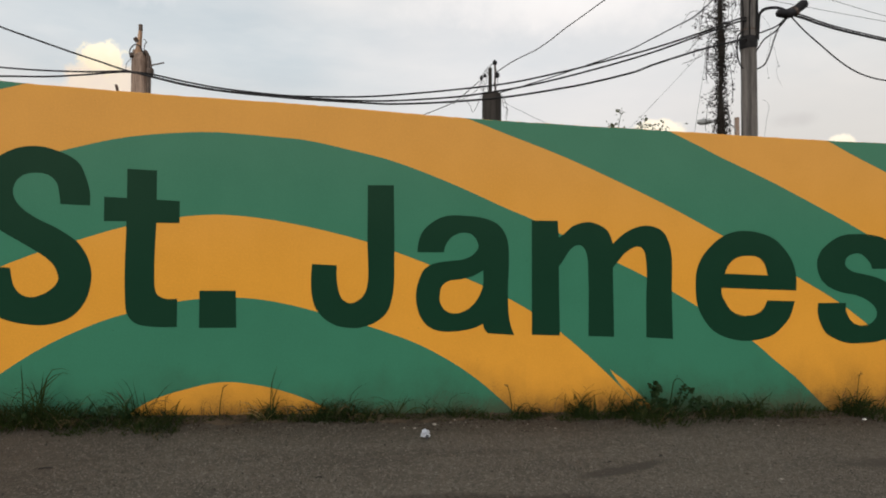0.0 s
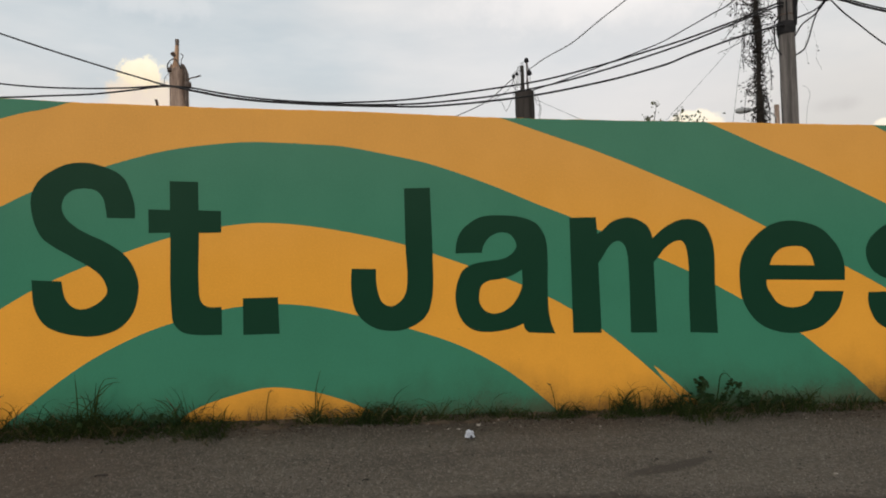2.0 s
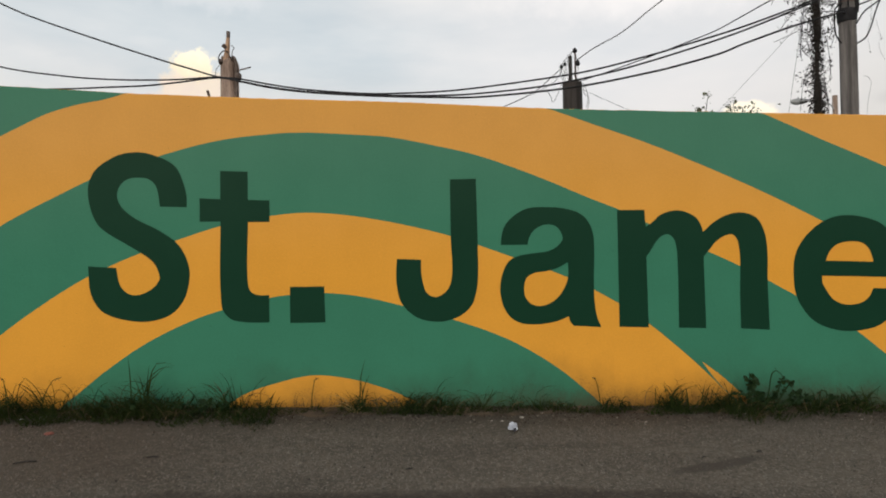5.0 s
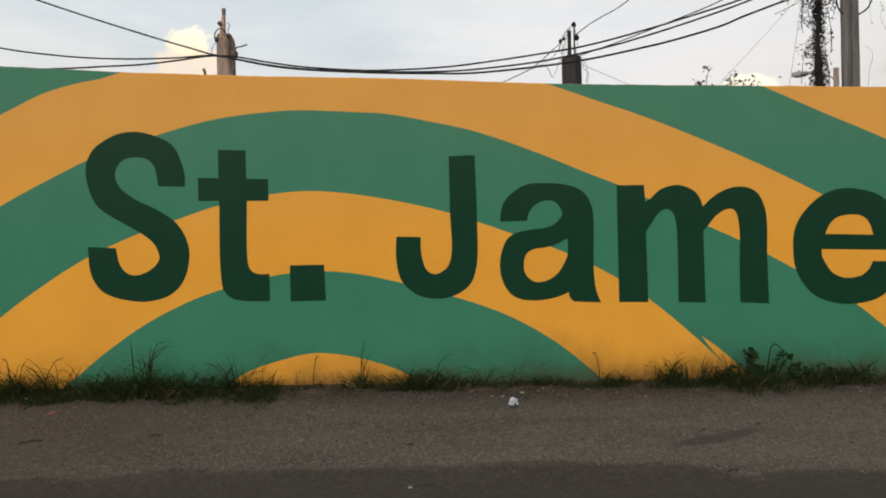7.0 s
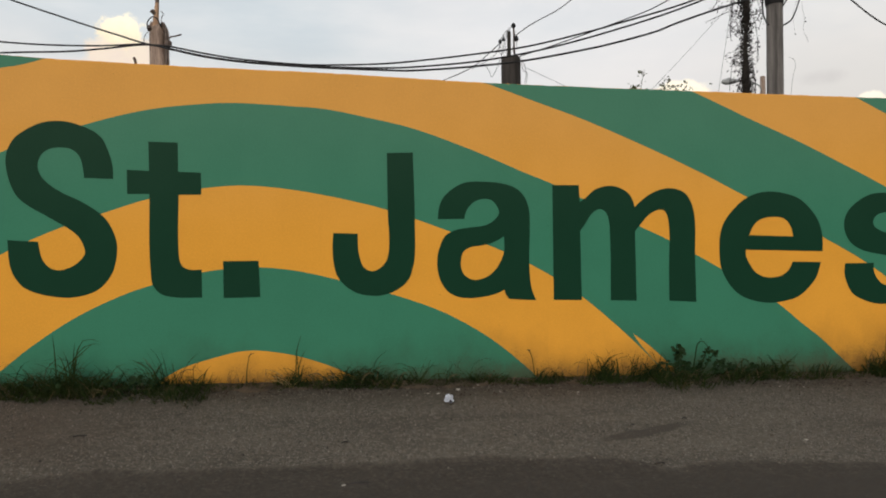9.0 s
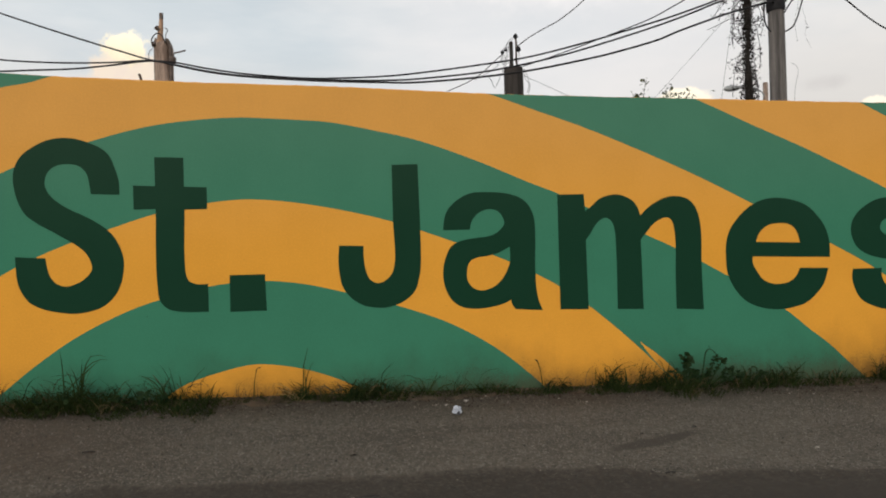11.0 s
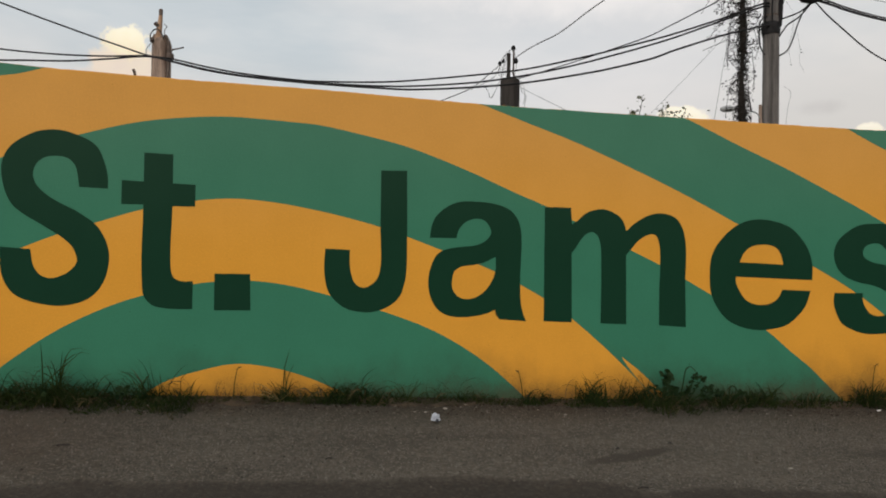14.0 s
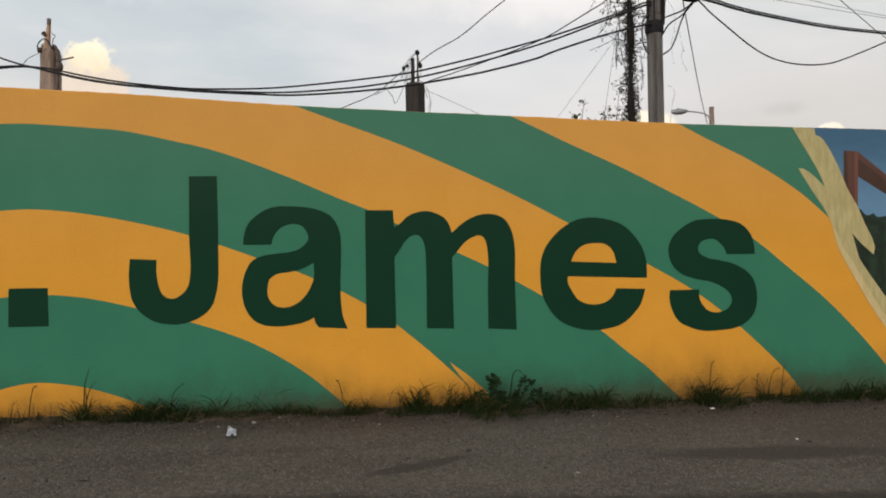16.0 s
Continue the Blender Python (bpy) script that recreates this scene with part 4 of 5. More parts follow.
tagged(build("creeper_stem", *joined(stems), DARK_WOOD, creeper_pole, "thin dry creeper stems"), kind="stuff")
tagged(build("leaves", *joined(pieces), VINE, creeper_pole, "small dry dark leaves"), kind="stuff")
build("stay_wire", *tube([(7.40, 6.05, 6.50), (7.44, 6.89, 6.25), (7.40, 8.31, 5.87), (7.36, 9.73, 5.51), (7.27, 12.6, 4.77), (7.0, 22.0, 2.3), (6.8, 31.0, -0.2)], 0.004, 5), GREY_WIRE, creeper_pole, "thin grey stay wire")
build("stay_wire", *tube([(7.176, 5.980, 6.571), (7.049, 6.000, 5.791), (6.807, 6.000, 4.357), (6.639, 6.000, 3.377)], 0.004, 5), GREY_WIRE, creeper_pole, "thin grey stay wire")

# broken tan pole
at = (-4.762, 10.09, ground_z(-4.762, 10.09))
broken = thing("utility_pole", at, "thick tan wooden pole with a splintered broken top", "utility pole", "utility poles")
p, r = pole_rings(-4.762, 10.09, 6.416, 0.241, 0.221)
p += [(-4.773, 10.090, 6.519), (-4.783, 10.090, 6.581), (-4.793, 10.090, 6.622)]
r += [0.20, 0.16, 0.10]
build("shaft", *tube(p, r, 12, 0.12), TAN_WOOD, broken)
build("splinter", *tube([(-4.814, 10.010, 6.468), (-4.804, 10.010, 6.725), (-4.784, 10.010, 6.971), (-4.774, 10.010, 7.228)], [0.10, 0.065, 0.055, 0.04], 6, 0.3), RAW_WOOD, broken, "upright splinter of tan wood")
build("splinter_tip", *tube([(-4.774, 10.000, 7.105), (-4.774, 10.000, 7.249)], [0.046, 0.05], 6, 0.2), STEEL, broken, "dark weathered tip")
build("splinter", *tube([(-4.906, 10.030, 6.416), (-4.916, 10.030, 6.622), (-4.927, 10.030, 6.684)], [0.06, 0.04, 0.01], 5, 0.3), TAN_WOOD, broken, "short splinter")
build("strap", *tube(smooth3([(-4.566, 9.910, 5.308), (-4.567, 9.910, 6.212), (-4.578, 9.920, 6.479), (-4.629, 9.940, 6.602), (-4.671, 9.960, 6.622)]), 0.038, 6, 0.2), STEEL, broken, "dark strip down the pole")
build("bolt", *tube([(-4.948, 9.940, 6.541), (-4.927, 9.890, 6.458)], [0.045, 0.05], 8), STEEL, broken, "rusty bolt")
build("bolt", *tube([(-4.897, 9.970, 6.920), (-4.814, 9.990, 6.838)], [0.05, 0.045], 8), STEEL, broken, "rusty bolt")
build("wire_tail", *tube(smooth3([(-4.969, 9.890, 6.469), (-4.968, 9.890, 6.623), (-4.866, 9.890, 6.746), (-4.753, 9.890, 6.705), (-4.671, 9.890, 6.520)]), 0.014, 5), BLACK, broken, "curled black wire")
build("wire_tail", *tube(smooth3([(-4.567, 9.890, 6.068), (-4.485, 9.890, 6.274), (-4.362, 9.890, 6.315), (-4.218, 9.890, 6.356)]), 0.018, 5), STEEL, broken, "bent metal arm")
build("wire_tail", *tube(smooth3([(-4.671, 9.890, 6.572), (-4.650, 9.890, 6.746), (-4.609, 9.890, 6.818), (-4.671, 9.890, 6.880)]), 0.01, 5), GREY_WIRE, broken, "thin wire curl")
build("insulator", *tube([(-4.505, 9.890, 6.037), (-4.506, 9.890, 6.089), (-4.506, 9.890, 6.171), (-4.506, 9.890, 6.212)], [0.04, 0.07, 0.07, 0.04], 8), STEEL, broken, "dark insulator")

# dark stub pole with its rod
at = (3.601, 10.24, ground_z(3.601, 10.24))
stub = thing("utility_pole", at, "thick dark flat-topped pole carrying a metal rod and insulators", "utility pole", "utility poles")
p, r = pole_rings(3.601, 10.24, 6.006, 0.256, 0.240)
p += [(3.601, 10.240, 6.047), (3.601, 10.240, 6.057)]
r += [0.228, 0.20]
build("shaft", *tube(p, r, 20, 0.05), DARK_WOOD, stub, smooth=False)
build("rod", *tube([(3.540, 10.140, 5.597), (3.540, 10.140, 6.303), (3.540, 10.140, 6.671)], [0.05, 0.048, 0.045], 8), DARK_WOOD, stub, "dark upright metal rod")
build("rod", *tube(smooth3([(3.672, 10.140, 6.007), (3.663, 10.140, 6.406), (3.662, 10.140, 6.733), (3.631, 10.140, 6.815)]), 0.022, 6), STEEL, stub, "thin hooked rod")
for q in ((3.655, 6.815, 0.062), (3.715, 6.500, 0.070), (3.40, 6.47, 0.045), (3.315, 6.416, 0.050)):
    build("insulator", *tube([(q[0], 10.13, q[1] - q[2]), (q[0], 10.13, q[1] - q[2] * 0.5), (q[0], 10.13, q[1] + q[2] * 0.4), (q[0], 10.13, q[1] + q[2])], [q[2] * 0.5, q[2], q[2] * 0.8, q[2] * 0.3], 8), BLACK, stub, "black insulator")
for pts in ([(3.631, 10.140, 6.815), (3.458, 10.140, 6.661), (3.315, 10.140, 6.406), (3.366, 10.140, 6.109)], [(3.315, 10.140, 6.406), (3.386, 10.140, 6.252), (3.305, 10.140, 5.955), (3.111, 10.140, 5.546), (3.029, 10.140, 5.699), (2.906, 10.140, 5.853)],
            [(3.560, 10.140, 6.508), (3.427, 10.140, 6.528), (3.407, 10.140, 6.109)], [(3.847, 10.140, 6.007), (3.939, 10.140, 5.802), (3.959, 10.140, 5.597), (3.919, 10.140, 5.403)], [(3.693, 10.140, 6.487), (3.632, 10.140, 6.201), (3.775, 10.140, 6.078)]):
    build("jumper_wire", *tube(smooth3(pts), 0.007, 5), GREY_WIRE, stub, "thin slack jumper wire")
for pts in ([(3.591, 10.140, 6.753), (3.407, 10.140, 6.549), (3.223, 10.140, 6.139), (2.978, 10.140, 5.934), (2.599, 10.140, 5.729)], [(3.366, 10.140, 6.467), (3.284, 10.140, 6.180), (3.428, 10.140, 6.047)], [(3.673, 10.140, 6.754), (3.734, 10.140, 6.324), (3.652, 10.140, 6.068)],
            [(3.489, 10.140, 6.631), (3.448, 10.140, 6.324), (3.489, 10.140, 6.068)], [(3.837, 10.100, 5.915), (3.878, 10.100, 5.710), (3.980, 10.100, 5.629), (3.940, 10.100, 5.352), (3.878, 10.100, 5.198)]):
    build("jumper_wire", *tube(smooth3(pts), 0.007, 5), GREY_WIRE, stub, "thin slack jumper wire")


def cable(points, radius, label, material=BLACK, steps=8):
    line = smooth3(points, steps)
    v, f = tube(line, radius, 7)
    rooted("overhead_cable", tuple(line[0]), v, f, material, label, "cable", "overhead cables", smooth=True)


thick = "thick black overhead cable sagging above the wall"
cable([(-10.72, 9.18, 8.146), (-9.73, 8.96, 7.644), (-9.06, 8.81, 7.309), (-8.36, 8.65, 7.013), (-7.01, 8.35, 6.488), (-5.70, 8.06, 6.004), (-5.06, 7.92, 5.780), (-4.45, 7.79, 5.573), (-3.95, 7.68, 5.493), (-3.26, 7.53, 5.329), (-2.47, 7.35, 5.176), (-1.35, 7.10, 5.036), (-0.57, 6.93, 4.998), (0.20, 6.76, 4.989), (0.85, 6.61, 5.014), (1.94, 6.37, 5.100), (3.01, 6.13, 5.217), (4.07, 5.88, 5.431), (4.70, 5.73, 5.584), (5.64, 5.51, 5.828), (6.57, 5.29, 6.125), (7.27, 5.13, 6.381), (7.47, 5.21, 6.440)], 0.0175, thick)
cable([(-10.75, 9.18, 6.398), (-9.73, 8.96, 6.160), (-9.06, 8.81, 6.001), (-8.36, 8.65, 5.869), (-7.41, 8.44, 5.722), (-6.35, 8.21, 5.619), (-5.31, 7.98, 5.567), (-4.45, 7.79, 5.561), (-3.95, 7.68, 5.447), (-3.26, 7.53, 5.277), (-2.47, 7.35, 5.136), (-1.35, 7.10, 5.008), (-0.57, 6.93, 4.953), (0.20, 6.76, 4.910), (0.86, 6.61, 4.902), (1.94, 6.37, 4.956), (2.69, 6.20, 5.045), (3.55, 6.00, 5.197), (4.60, 5.76, 5.454), (5.64, 5.51, 5.751), (6.57, 5.29, 6.081), (7.27, 5.13, 6.326), (7.47, 5.21, 6.385)], 0.0175, thick)
cable([(-10.76, 9.17, 5.631), (-8.90, 8.75, 5.555), (-7.66, 8.47, 5.505), (-6.99, 8.31, 5.489), (-6.07, 8.11, 5.469), (-5.30, 7.93, 5.494), (-4.44, 7.73, 5.533), (-3.92, 7.56, 5.405), (-3.22, 7.33, 5.212), (-2.43, 7.07, 5.056), (-1.32, 6.71, 4.902), (-0.57, 6.45, 4.812), (0.18, 6.20, 4.738), (0.80, 5.98, 4.686), (1.82, 5.63, 4.688), (2.82, 5.36, 4.758), (3.86, 5.23, 4.936), (4.38, 5.17, 5.047), (5.13, 5.14, 5.253), (5.58, 5.13, 5.431), (6.47, 5.11, 5.738), (7.27, 5.10, 5.959), (7.46, 5.19, 5.995)], 0.019, thick)
cable([(3.74, 10.10, 6.031), (4.42, 9.56, 6.160), (5.02, 9.09, 6.292), (5.59, 8.64, 6.432), (6.17, 7.89, 6.534), (6.52, 7.35, 6.661), (6.77, 6.66, 6.734), (6.97, 6.24, 6.814), (7.34, 5.96, 7.18)], 0.0125, "thin black service cable from the stub pole to the creeper pole")
cable([(3.71, 10.11, 6.571), (3.95, 9.88, 6.718), (4.18, 9.66, 6.821), (4.52, 9.34, 6.950), (4.79, 9.08, 7.116), (5.06, 8.83, 7.318), (5.42, 8.48, 7.553), (5.74, 8.13, 7.761), (6.06, 7.78, 7.968)], 0.013, "slack grey service cable rising from the stub pole", GREY_WIRE)
cable([(3.33, 10.15, 6.380), (3.12, 10.15, 6.200), (2.75, 10.16, 5.873), (2.43, 10.16, 5.678), (1.87, 10.17, 5.432), (1.53, 10.18, 5.285)], 0.012, "thin grey wire running down from the stub pole", GREY_WIRE)
cable([(3.69, 10.14, 5.937), (4.35, 11.93, 6.236), (5.04, 12.30, 6.060), (5.59, 12.47, 5.873), (6.14, 12.63, 5.686)], 0.006, "thin grey wire running down from the stub pole", GREY_WIRE)
for d, e in ((-0.032, 0.0), (0.0, 0.02), (0.034, 0.005)):
    cable([(8.64, 5.50 + e, 6.694 + d), (9.27, 5.90 + e, 6.769 + d), (9.63, 6.13 + e, 6.801 + d), (10.26, 6.53 + e, 6.878 + d), (10.94, 6.96 + e, 6.974 + d), (12.19, 7.75 + e, 7.171 + d), (13.60, 8.65 + e, 7.409 + d), (15.21, 9.67 + e, 7.711 + d), (17.77, 11.28 + e, 8.229 + d), (20.32, 12.90 + e, 8.748 + d)], 0.0165, "thick black overhead cable leaving the splice closure")
cable([(8.44, 5.36, 6.640), (8.58, 5.40, 6.560), (8.85, 5.46, 6.366), (9.22, 5.48, 6.100), (9.58, 5.48, 5.833), (9.94, 5.48, 5.621), (10.30, 5.48, 5.498), (10.67, 5.48, 5.442), (11.05, 5.48, 5.437), (11.43, 5.48, 5.484), (11.81, 5.49, 5.606), (12.20, 5.49, 5.758), (12.69, 5.49, 5.961), (13.18, 5.49, 6.165)], 0.0145, "slack black drop cable hanging in a loop")
cable([(11.2, 5.50, 7.16), (11.73, 5.50, 6.761), (12.11, 5.50, 6.477), (12.49, 5.50, 6.191), (12.70, 5.50, 6.059), (13.3, 5.5, 5.62)], 0.008, "thin black wire crossing down to the drop cable")
cable([(7.4, 7.4, 7.96), (10.00, 7.40, 7.66), (12.1, 7.40, 7.43), (14.4, 7.40, 7.19), (19, 7.4, 6.75)], 0.006, "thin grey overhead wire", GREY_WIRE)
cable([(8.4, 7.4, 8.33), (11.07, 7.40, 7.80), (12.33, 7.40, 7.54), (14.4, 7.4, 7.24), (19, 7.4, 6.7)], 0.006, "thin grey overhead wire", GREY_WIRE)
cable([(-4.49, 7.80, 5.60), (-4.72, 8.7, 5.97), (-4.93, 9.86, 6.42)], 0.008, "thin tie wire from the cables to the broken pole", GREY_WIRE)
cable([(7.560, 5.170, 9.251), (10.801, 10.400, 9.035), (16.927, 20.400, 8.527), (22.965, 30.000, 8.056), (32.210, 45.000, 7.429), (42.5, 61.7, 6.75)], 0.018, "thin grey wire running back from the top of the tall pole", GREY_WIRE, 10)

# distant street lamp on a wooden post
at = (41.63, 62.45, ground_z(41.63, 62.45))
lamp = thing("street_lamp", at, "distant grey cobra-head street lamp on a short tan wooden post", "street lamp")
p, r = pole_rings(41.63, 62.45, 17.96, 0.30, 0.25)
build("post", *tube(p, r, 10, 0.1), TAN_WOOD, lamp)
build("arm", *tube(smooth3([(41.35, 62.20, 16.53), (40.98, 62.20, 17.02), (40.14, 62.20, 17.29), (38.66, 62.20, 17.40)]), 0.075, 6), LAMP_GREY, lamp, "curved grey lamp arm")
build("head", *tube([(38.85, 62.20, 17.41), (38.66, 62.20, 17.41), (38.17, 62.20, 17.36), (37.45, 62.20, 17.29), (37.09, 62.20, 17.29), (37.01, 62.20, 17.30)], [0.10, 0.18, 0.30, 0.31, 0.20, 0.05], 10), LAMP_GREY, lamp, "grey lamp head", True)
build("photocell", *tube([(37.75, 62.2, 17.55), (37.75, 62.2, 17.70), (37.75, 62.2, 17.74)], [0.10, 0.10, 0.05], 8), LAMP_GREY, lamp, "small light sensor on the lamp head")


# thin tree whose top twigs clear the wall
def sparse_tree(x, y, sprays, seed):
    rng = np.random.default_rng(seed)
    z0 = ground_z(x, y)
    tree = thing("tree", (x, y, z0), "thin distant tree with sparse leafy top twigs", "tree", "trees behind the wall")
    trunk = smooth3([(x, y, z0 - 0.2), (x + 0.1, y, z0 + 3), (x - 0.1, y + 0.1, z0 + 6), (x, y, z0 + 8.5)], 5)
    build("trunk", *tube(trunk, [0.2 - 0.13 * i / (len(trunk) - 1) for i in range(len(trunk))], 9, 0.15), BARK, tree, smooth=True)
    leaves = []
    for sx, sz, dense in sprays:
        start = Vector((x + (sx - x) * 0.15, y, z0 + rng.uniform(6.5, 8.2)))
        line = smooth3([start, start.lerp(Vector((sx, y, sz)), 0.5) + Vector((rng.normal(0, 0.15), rng.normal(0, 0.3), 0)), (sx, y + rng.normal(0, 0.3), sz)], 8)
        build("limb", *tube(line, [0.06 - 0.05 * i / (len(line) - 1) for i in range(len(line))], 5), BARK, tree)
        for i, q in enumerate(line[4:]):
            for _ in range(max(1, int(dense * 0.5))):
                leaves.append(leaf(q + Vector(rng.normal(0, 0.07 + 0.006 * (12 - i), 3)), rng.uniform(0.10, 0.22), rng, 1.0))
        for _ in range(int(dense * 1.6)):
            leaves.append(leaf(Vector((sx, y, sz)) + Vector(rng.normal(0, 0.10, 3)), rng.uniform(0.14, 0.26), rng, 1.0))
    for _ in range(260):
        q = Vector((x, y, z0 + 8.6)) + Vector((rng.normal(0, 1.0), rng.normal(0, 0.8), rng.normal(0, 0.6)))
        leaves.append(leaf(q, rng.uniform(0.12, 0.26), rng))
    build("crown", *joined(leaves), CROWN, tree, "small dusty green leaves")


sparse_tree(16.6, 33.8, [(16.15, 10.49, 7), (16.77, 11.34, 4), (16.44, 10.34, 6), (17.10, 10.25, 4)], 5)
sparse_tree(18.5, 33.8, [(18.03, 10.56, 6), (18.41, 10.99, 5), (18.88, 10.56, 5), (19.36, 10.65, 4), (19.74, 10.27, 4), (18.22, 10.37, 6)], 8)


# ---- grass, weeds and litter at the foot of the wall ----
def blade(x, y, length, start, end, way, width, rng, broadside=False):
    """A tapering blade of grass that arches over: start and end are its tilts in radians."""
    flat = Vector((-math.sin(way), math.cos(way), 0))
    twist, turn = (rng.uniform(1.0, 1.5) if broadside else rng.uniform(-1.3, 1.3)), rng.uniform(-0.6, 0.6)
    bow, kink, bend_at = rng.uniform(0.9, 3.2), (rng.uniform(-0.2, 0.7) if rng.uniform() < 0.45 else 0.0), rng.uniform(0.3, 0.8)
    out = Vector((math.cos(way), math.sin(way), 0))
    c, verts, rows_up = Vector((x, y, ground_z(x, y) - 0.005)), [], (5 if length < 0.16 else 8)
    for i in range(rows_up):
        s = i / rows_up
        w = width * 0.5 * (0.62 + 1.1 * s - 1.62 * s**2.2)
        tilt = start + (end - start) * s**bow + (kink if s > bend_at else 0.0)
        edge = out * math.cos(tilt) - Vector((0, 0, math.sin(tilt)))
        side = (flat * math.cos(twist + turn * s) + edge * math.sin(twist + turn * s)) * w
        verts += [c - side, c + side]
        c = c + (out * math.sin(tilt) + Vector((0, 0, math.cos(tilt)))) * (length / rows_up)
    verts.append(c)
    faces = [(2 * i, 2 * i + 1, 2 * i + 3, 2 * i + 2) for i in range(rows_up - 1)] + [(2 * rows_up - 2, 2 * rows_up - 1, 2 * rows_up)]
    return verts, faces


def outward(rng):
    """A way that keeps clear of the wall."""
    a = rng.uniform(-0.75, 0.45) + (math.pi if rng.uniform() < 0.5 else 0.0)
    if rng.uniform() < 0.3:
        a = rng.uniform(-math.pi, 0.0)
    return -a if math.sin(a) > 0.3 else a


rng = np.random.default_rng(11)
green, dry = [], []
# share of growth along the wall: (from, to, blades a metre, tallest, reach from the wall)
GROWTH = [(-8.0, -4.5, 330, 0.20, 0.48), (-4.5, -3.75, 420, 0.22, 0.50), (-3.75, -2.55, 420, 0.20, 0.46), (-2.55, -1.75, 420, 0.17, 0.52), (-1.75, -1.15, 90, 0.10, 0.22), (-1.15, -0.55, 200, 0.15, 0.24), (-0.55, 0.1, 260, 0.19, 0.26),
          (0.1, 1.4, 170, 0.14, 0.20), (1.4, 1.95, 220, 0.12, 0.22), (1.95, 2.45, 380, 0.20, 0.26), (2.45, 3.25, 420, 0.20, 0.38), (3.25, 3.75, 280, 0.15, 0.34), (3.75, 4.9, 240, 0.16, 0.26), (4.9, 5.3, 160, 0.12, 0.2), (5.3, 5.85, 380, 0.22, 0.26), (5.85, 6.6, 260, 0.15, 0.24), (6.6, 10.0, 330, 0.17, 0.26)]
for x0, x1, share, tall, reach in GROWTH:
    reach *= 1.3
    for _ in range(int((x1 - x0) * share * 2.1)):
        x = rng.uniform(x0, x1)
        deep = max(0.25, 0.8 + 0.7 * noise.noise(Vector((x * 1.9, 9, 0))) + 0.5 * noise.noise(Vector((x * 6.1, 2, 0))))
        y = -0.02 - reach * deep * rng.uniform(0, 1) ** 1.3
        clump = max(0.0, 0.62 + 1.1 * noise.noise(Vector((x * 3.1, 0, 0.5))) + 0.5 * noise.noise(Vector((x * 9.0, 0, 2.5))))
        if rng.uniform() > 0.35 + clump:
            continue
        h = max(0.04, 0.85 * tall * (0.35 + 1.1 * rng.uniform(0, 1) ** 1.3) * (0.45 + 0.8 * min(clump, 1.2)))
        (dry if rng.uniform() < 0.14 else green).append(blade(x, y, h, rng.uniform(0.05, 0.7), rng.uniform(0.6, 2.8), outward(rng), rng.uniform(0.005, 0.010), rng))
    for _ in range(int((x1 - x0) * share * 2.0)):
        # low matted growth
        x = rng.uniform(x0, x1)
        y = -0.02 - reach * max(0.12, 0.75 + 0.75 * noise.noise(Vector((x * 1.7, 4, 0))) + 0.45 * noise.noise(Vector((x * 5.3, 1, 0)))) * rng.uniform(0, 1) ** 0.8
        if rng.uniform() > 0.75 + 0.9 * noise.noise(Vector((x * 7, y * 7, 3))):
            continue
        green.append(blade(x, y, rng.uniform(0.03, 0.09), rng.uniform(0.2, 1.1), rng.uniform(0.8, 2.1), outward(rng), rng.uniform(0.005, 0.011), rng))
for _ in range(80):
    # thin withered stems on the bare stretch
    x = rng.uniform(-1.75, -0.95)
    dry.append(blade(x, rng.uniform(-0.16, -0.04), 0.05 + 0.20 * rng.uniform(0, 1) ** 2, rng.uniform(-0.1, 0.4), rng.uniform(0.1, 1.6), outward(rng), 0.006, rng))
for x0, x1, count, tall in ((-5.4, -3.35, 46, 0.36), (-2.55, -1.85, 22, 0.34), (-0.6, 1.0, 16, 0.25), (1.9, 2.9, 26, 0.30), (3.6, 4.8, 22, 0.26), (5.2, 6.6, 26, 0.32)):
    # thin blades that stand clear of the mat and nod over
    for _ in range(count):
        x = rng.uniform(x0, x1)
        way = rng.uniform(-0.5, 0.3) + (math.pi if rng.uniform() < 0.45 else 0.0)
        (dry if rng.uniform() < 0.3 else green).append(blade(x, rng.uniform(-0.22, -0.06), tall * rng.uniform(0.6, 1.25), rng.uniform(-0.1, 0.35), rng.uniform(0.5, 2.6), way, rng.uniform(0.007, 0.011), rng))
tagged(build("grass", *joined(green), GRASS), "dark green grass and low weeds along the foot of the wall", "grass", kind="stuff")
tagged(build("dry_grass", *joined(dry), DRY), "withered straw-coloured grass blades by the wall", "dry grass", kind="stuff")


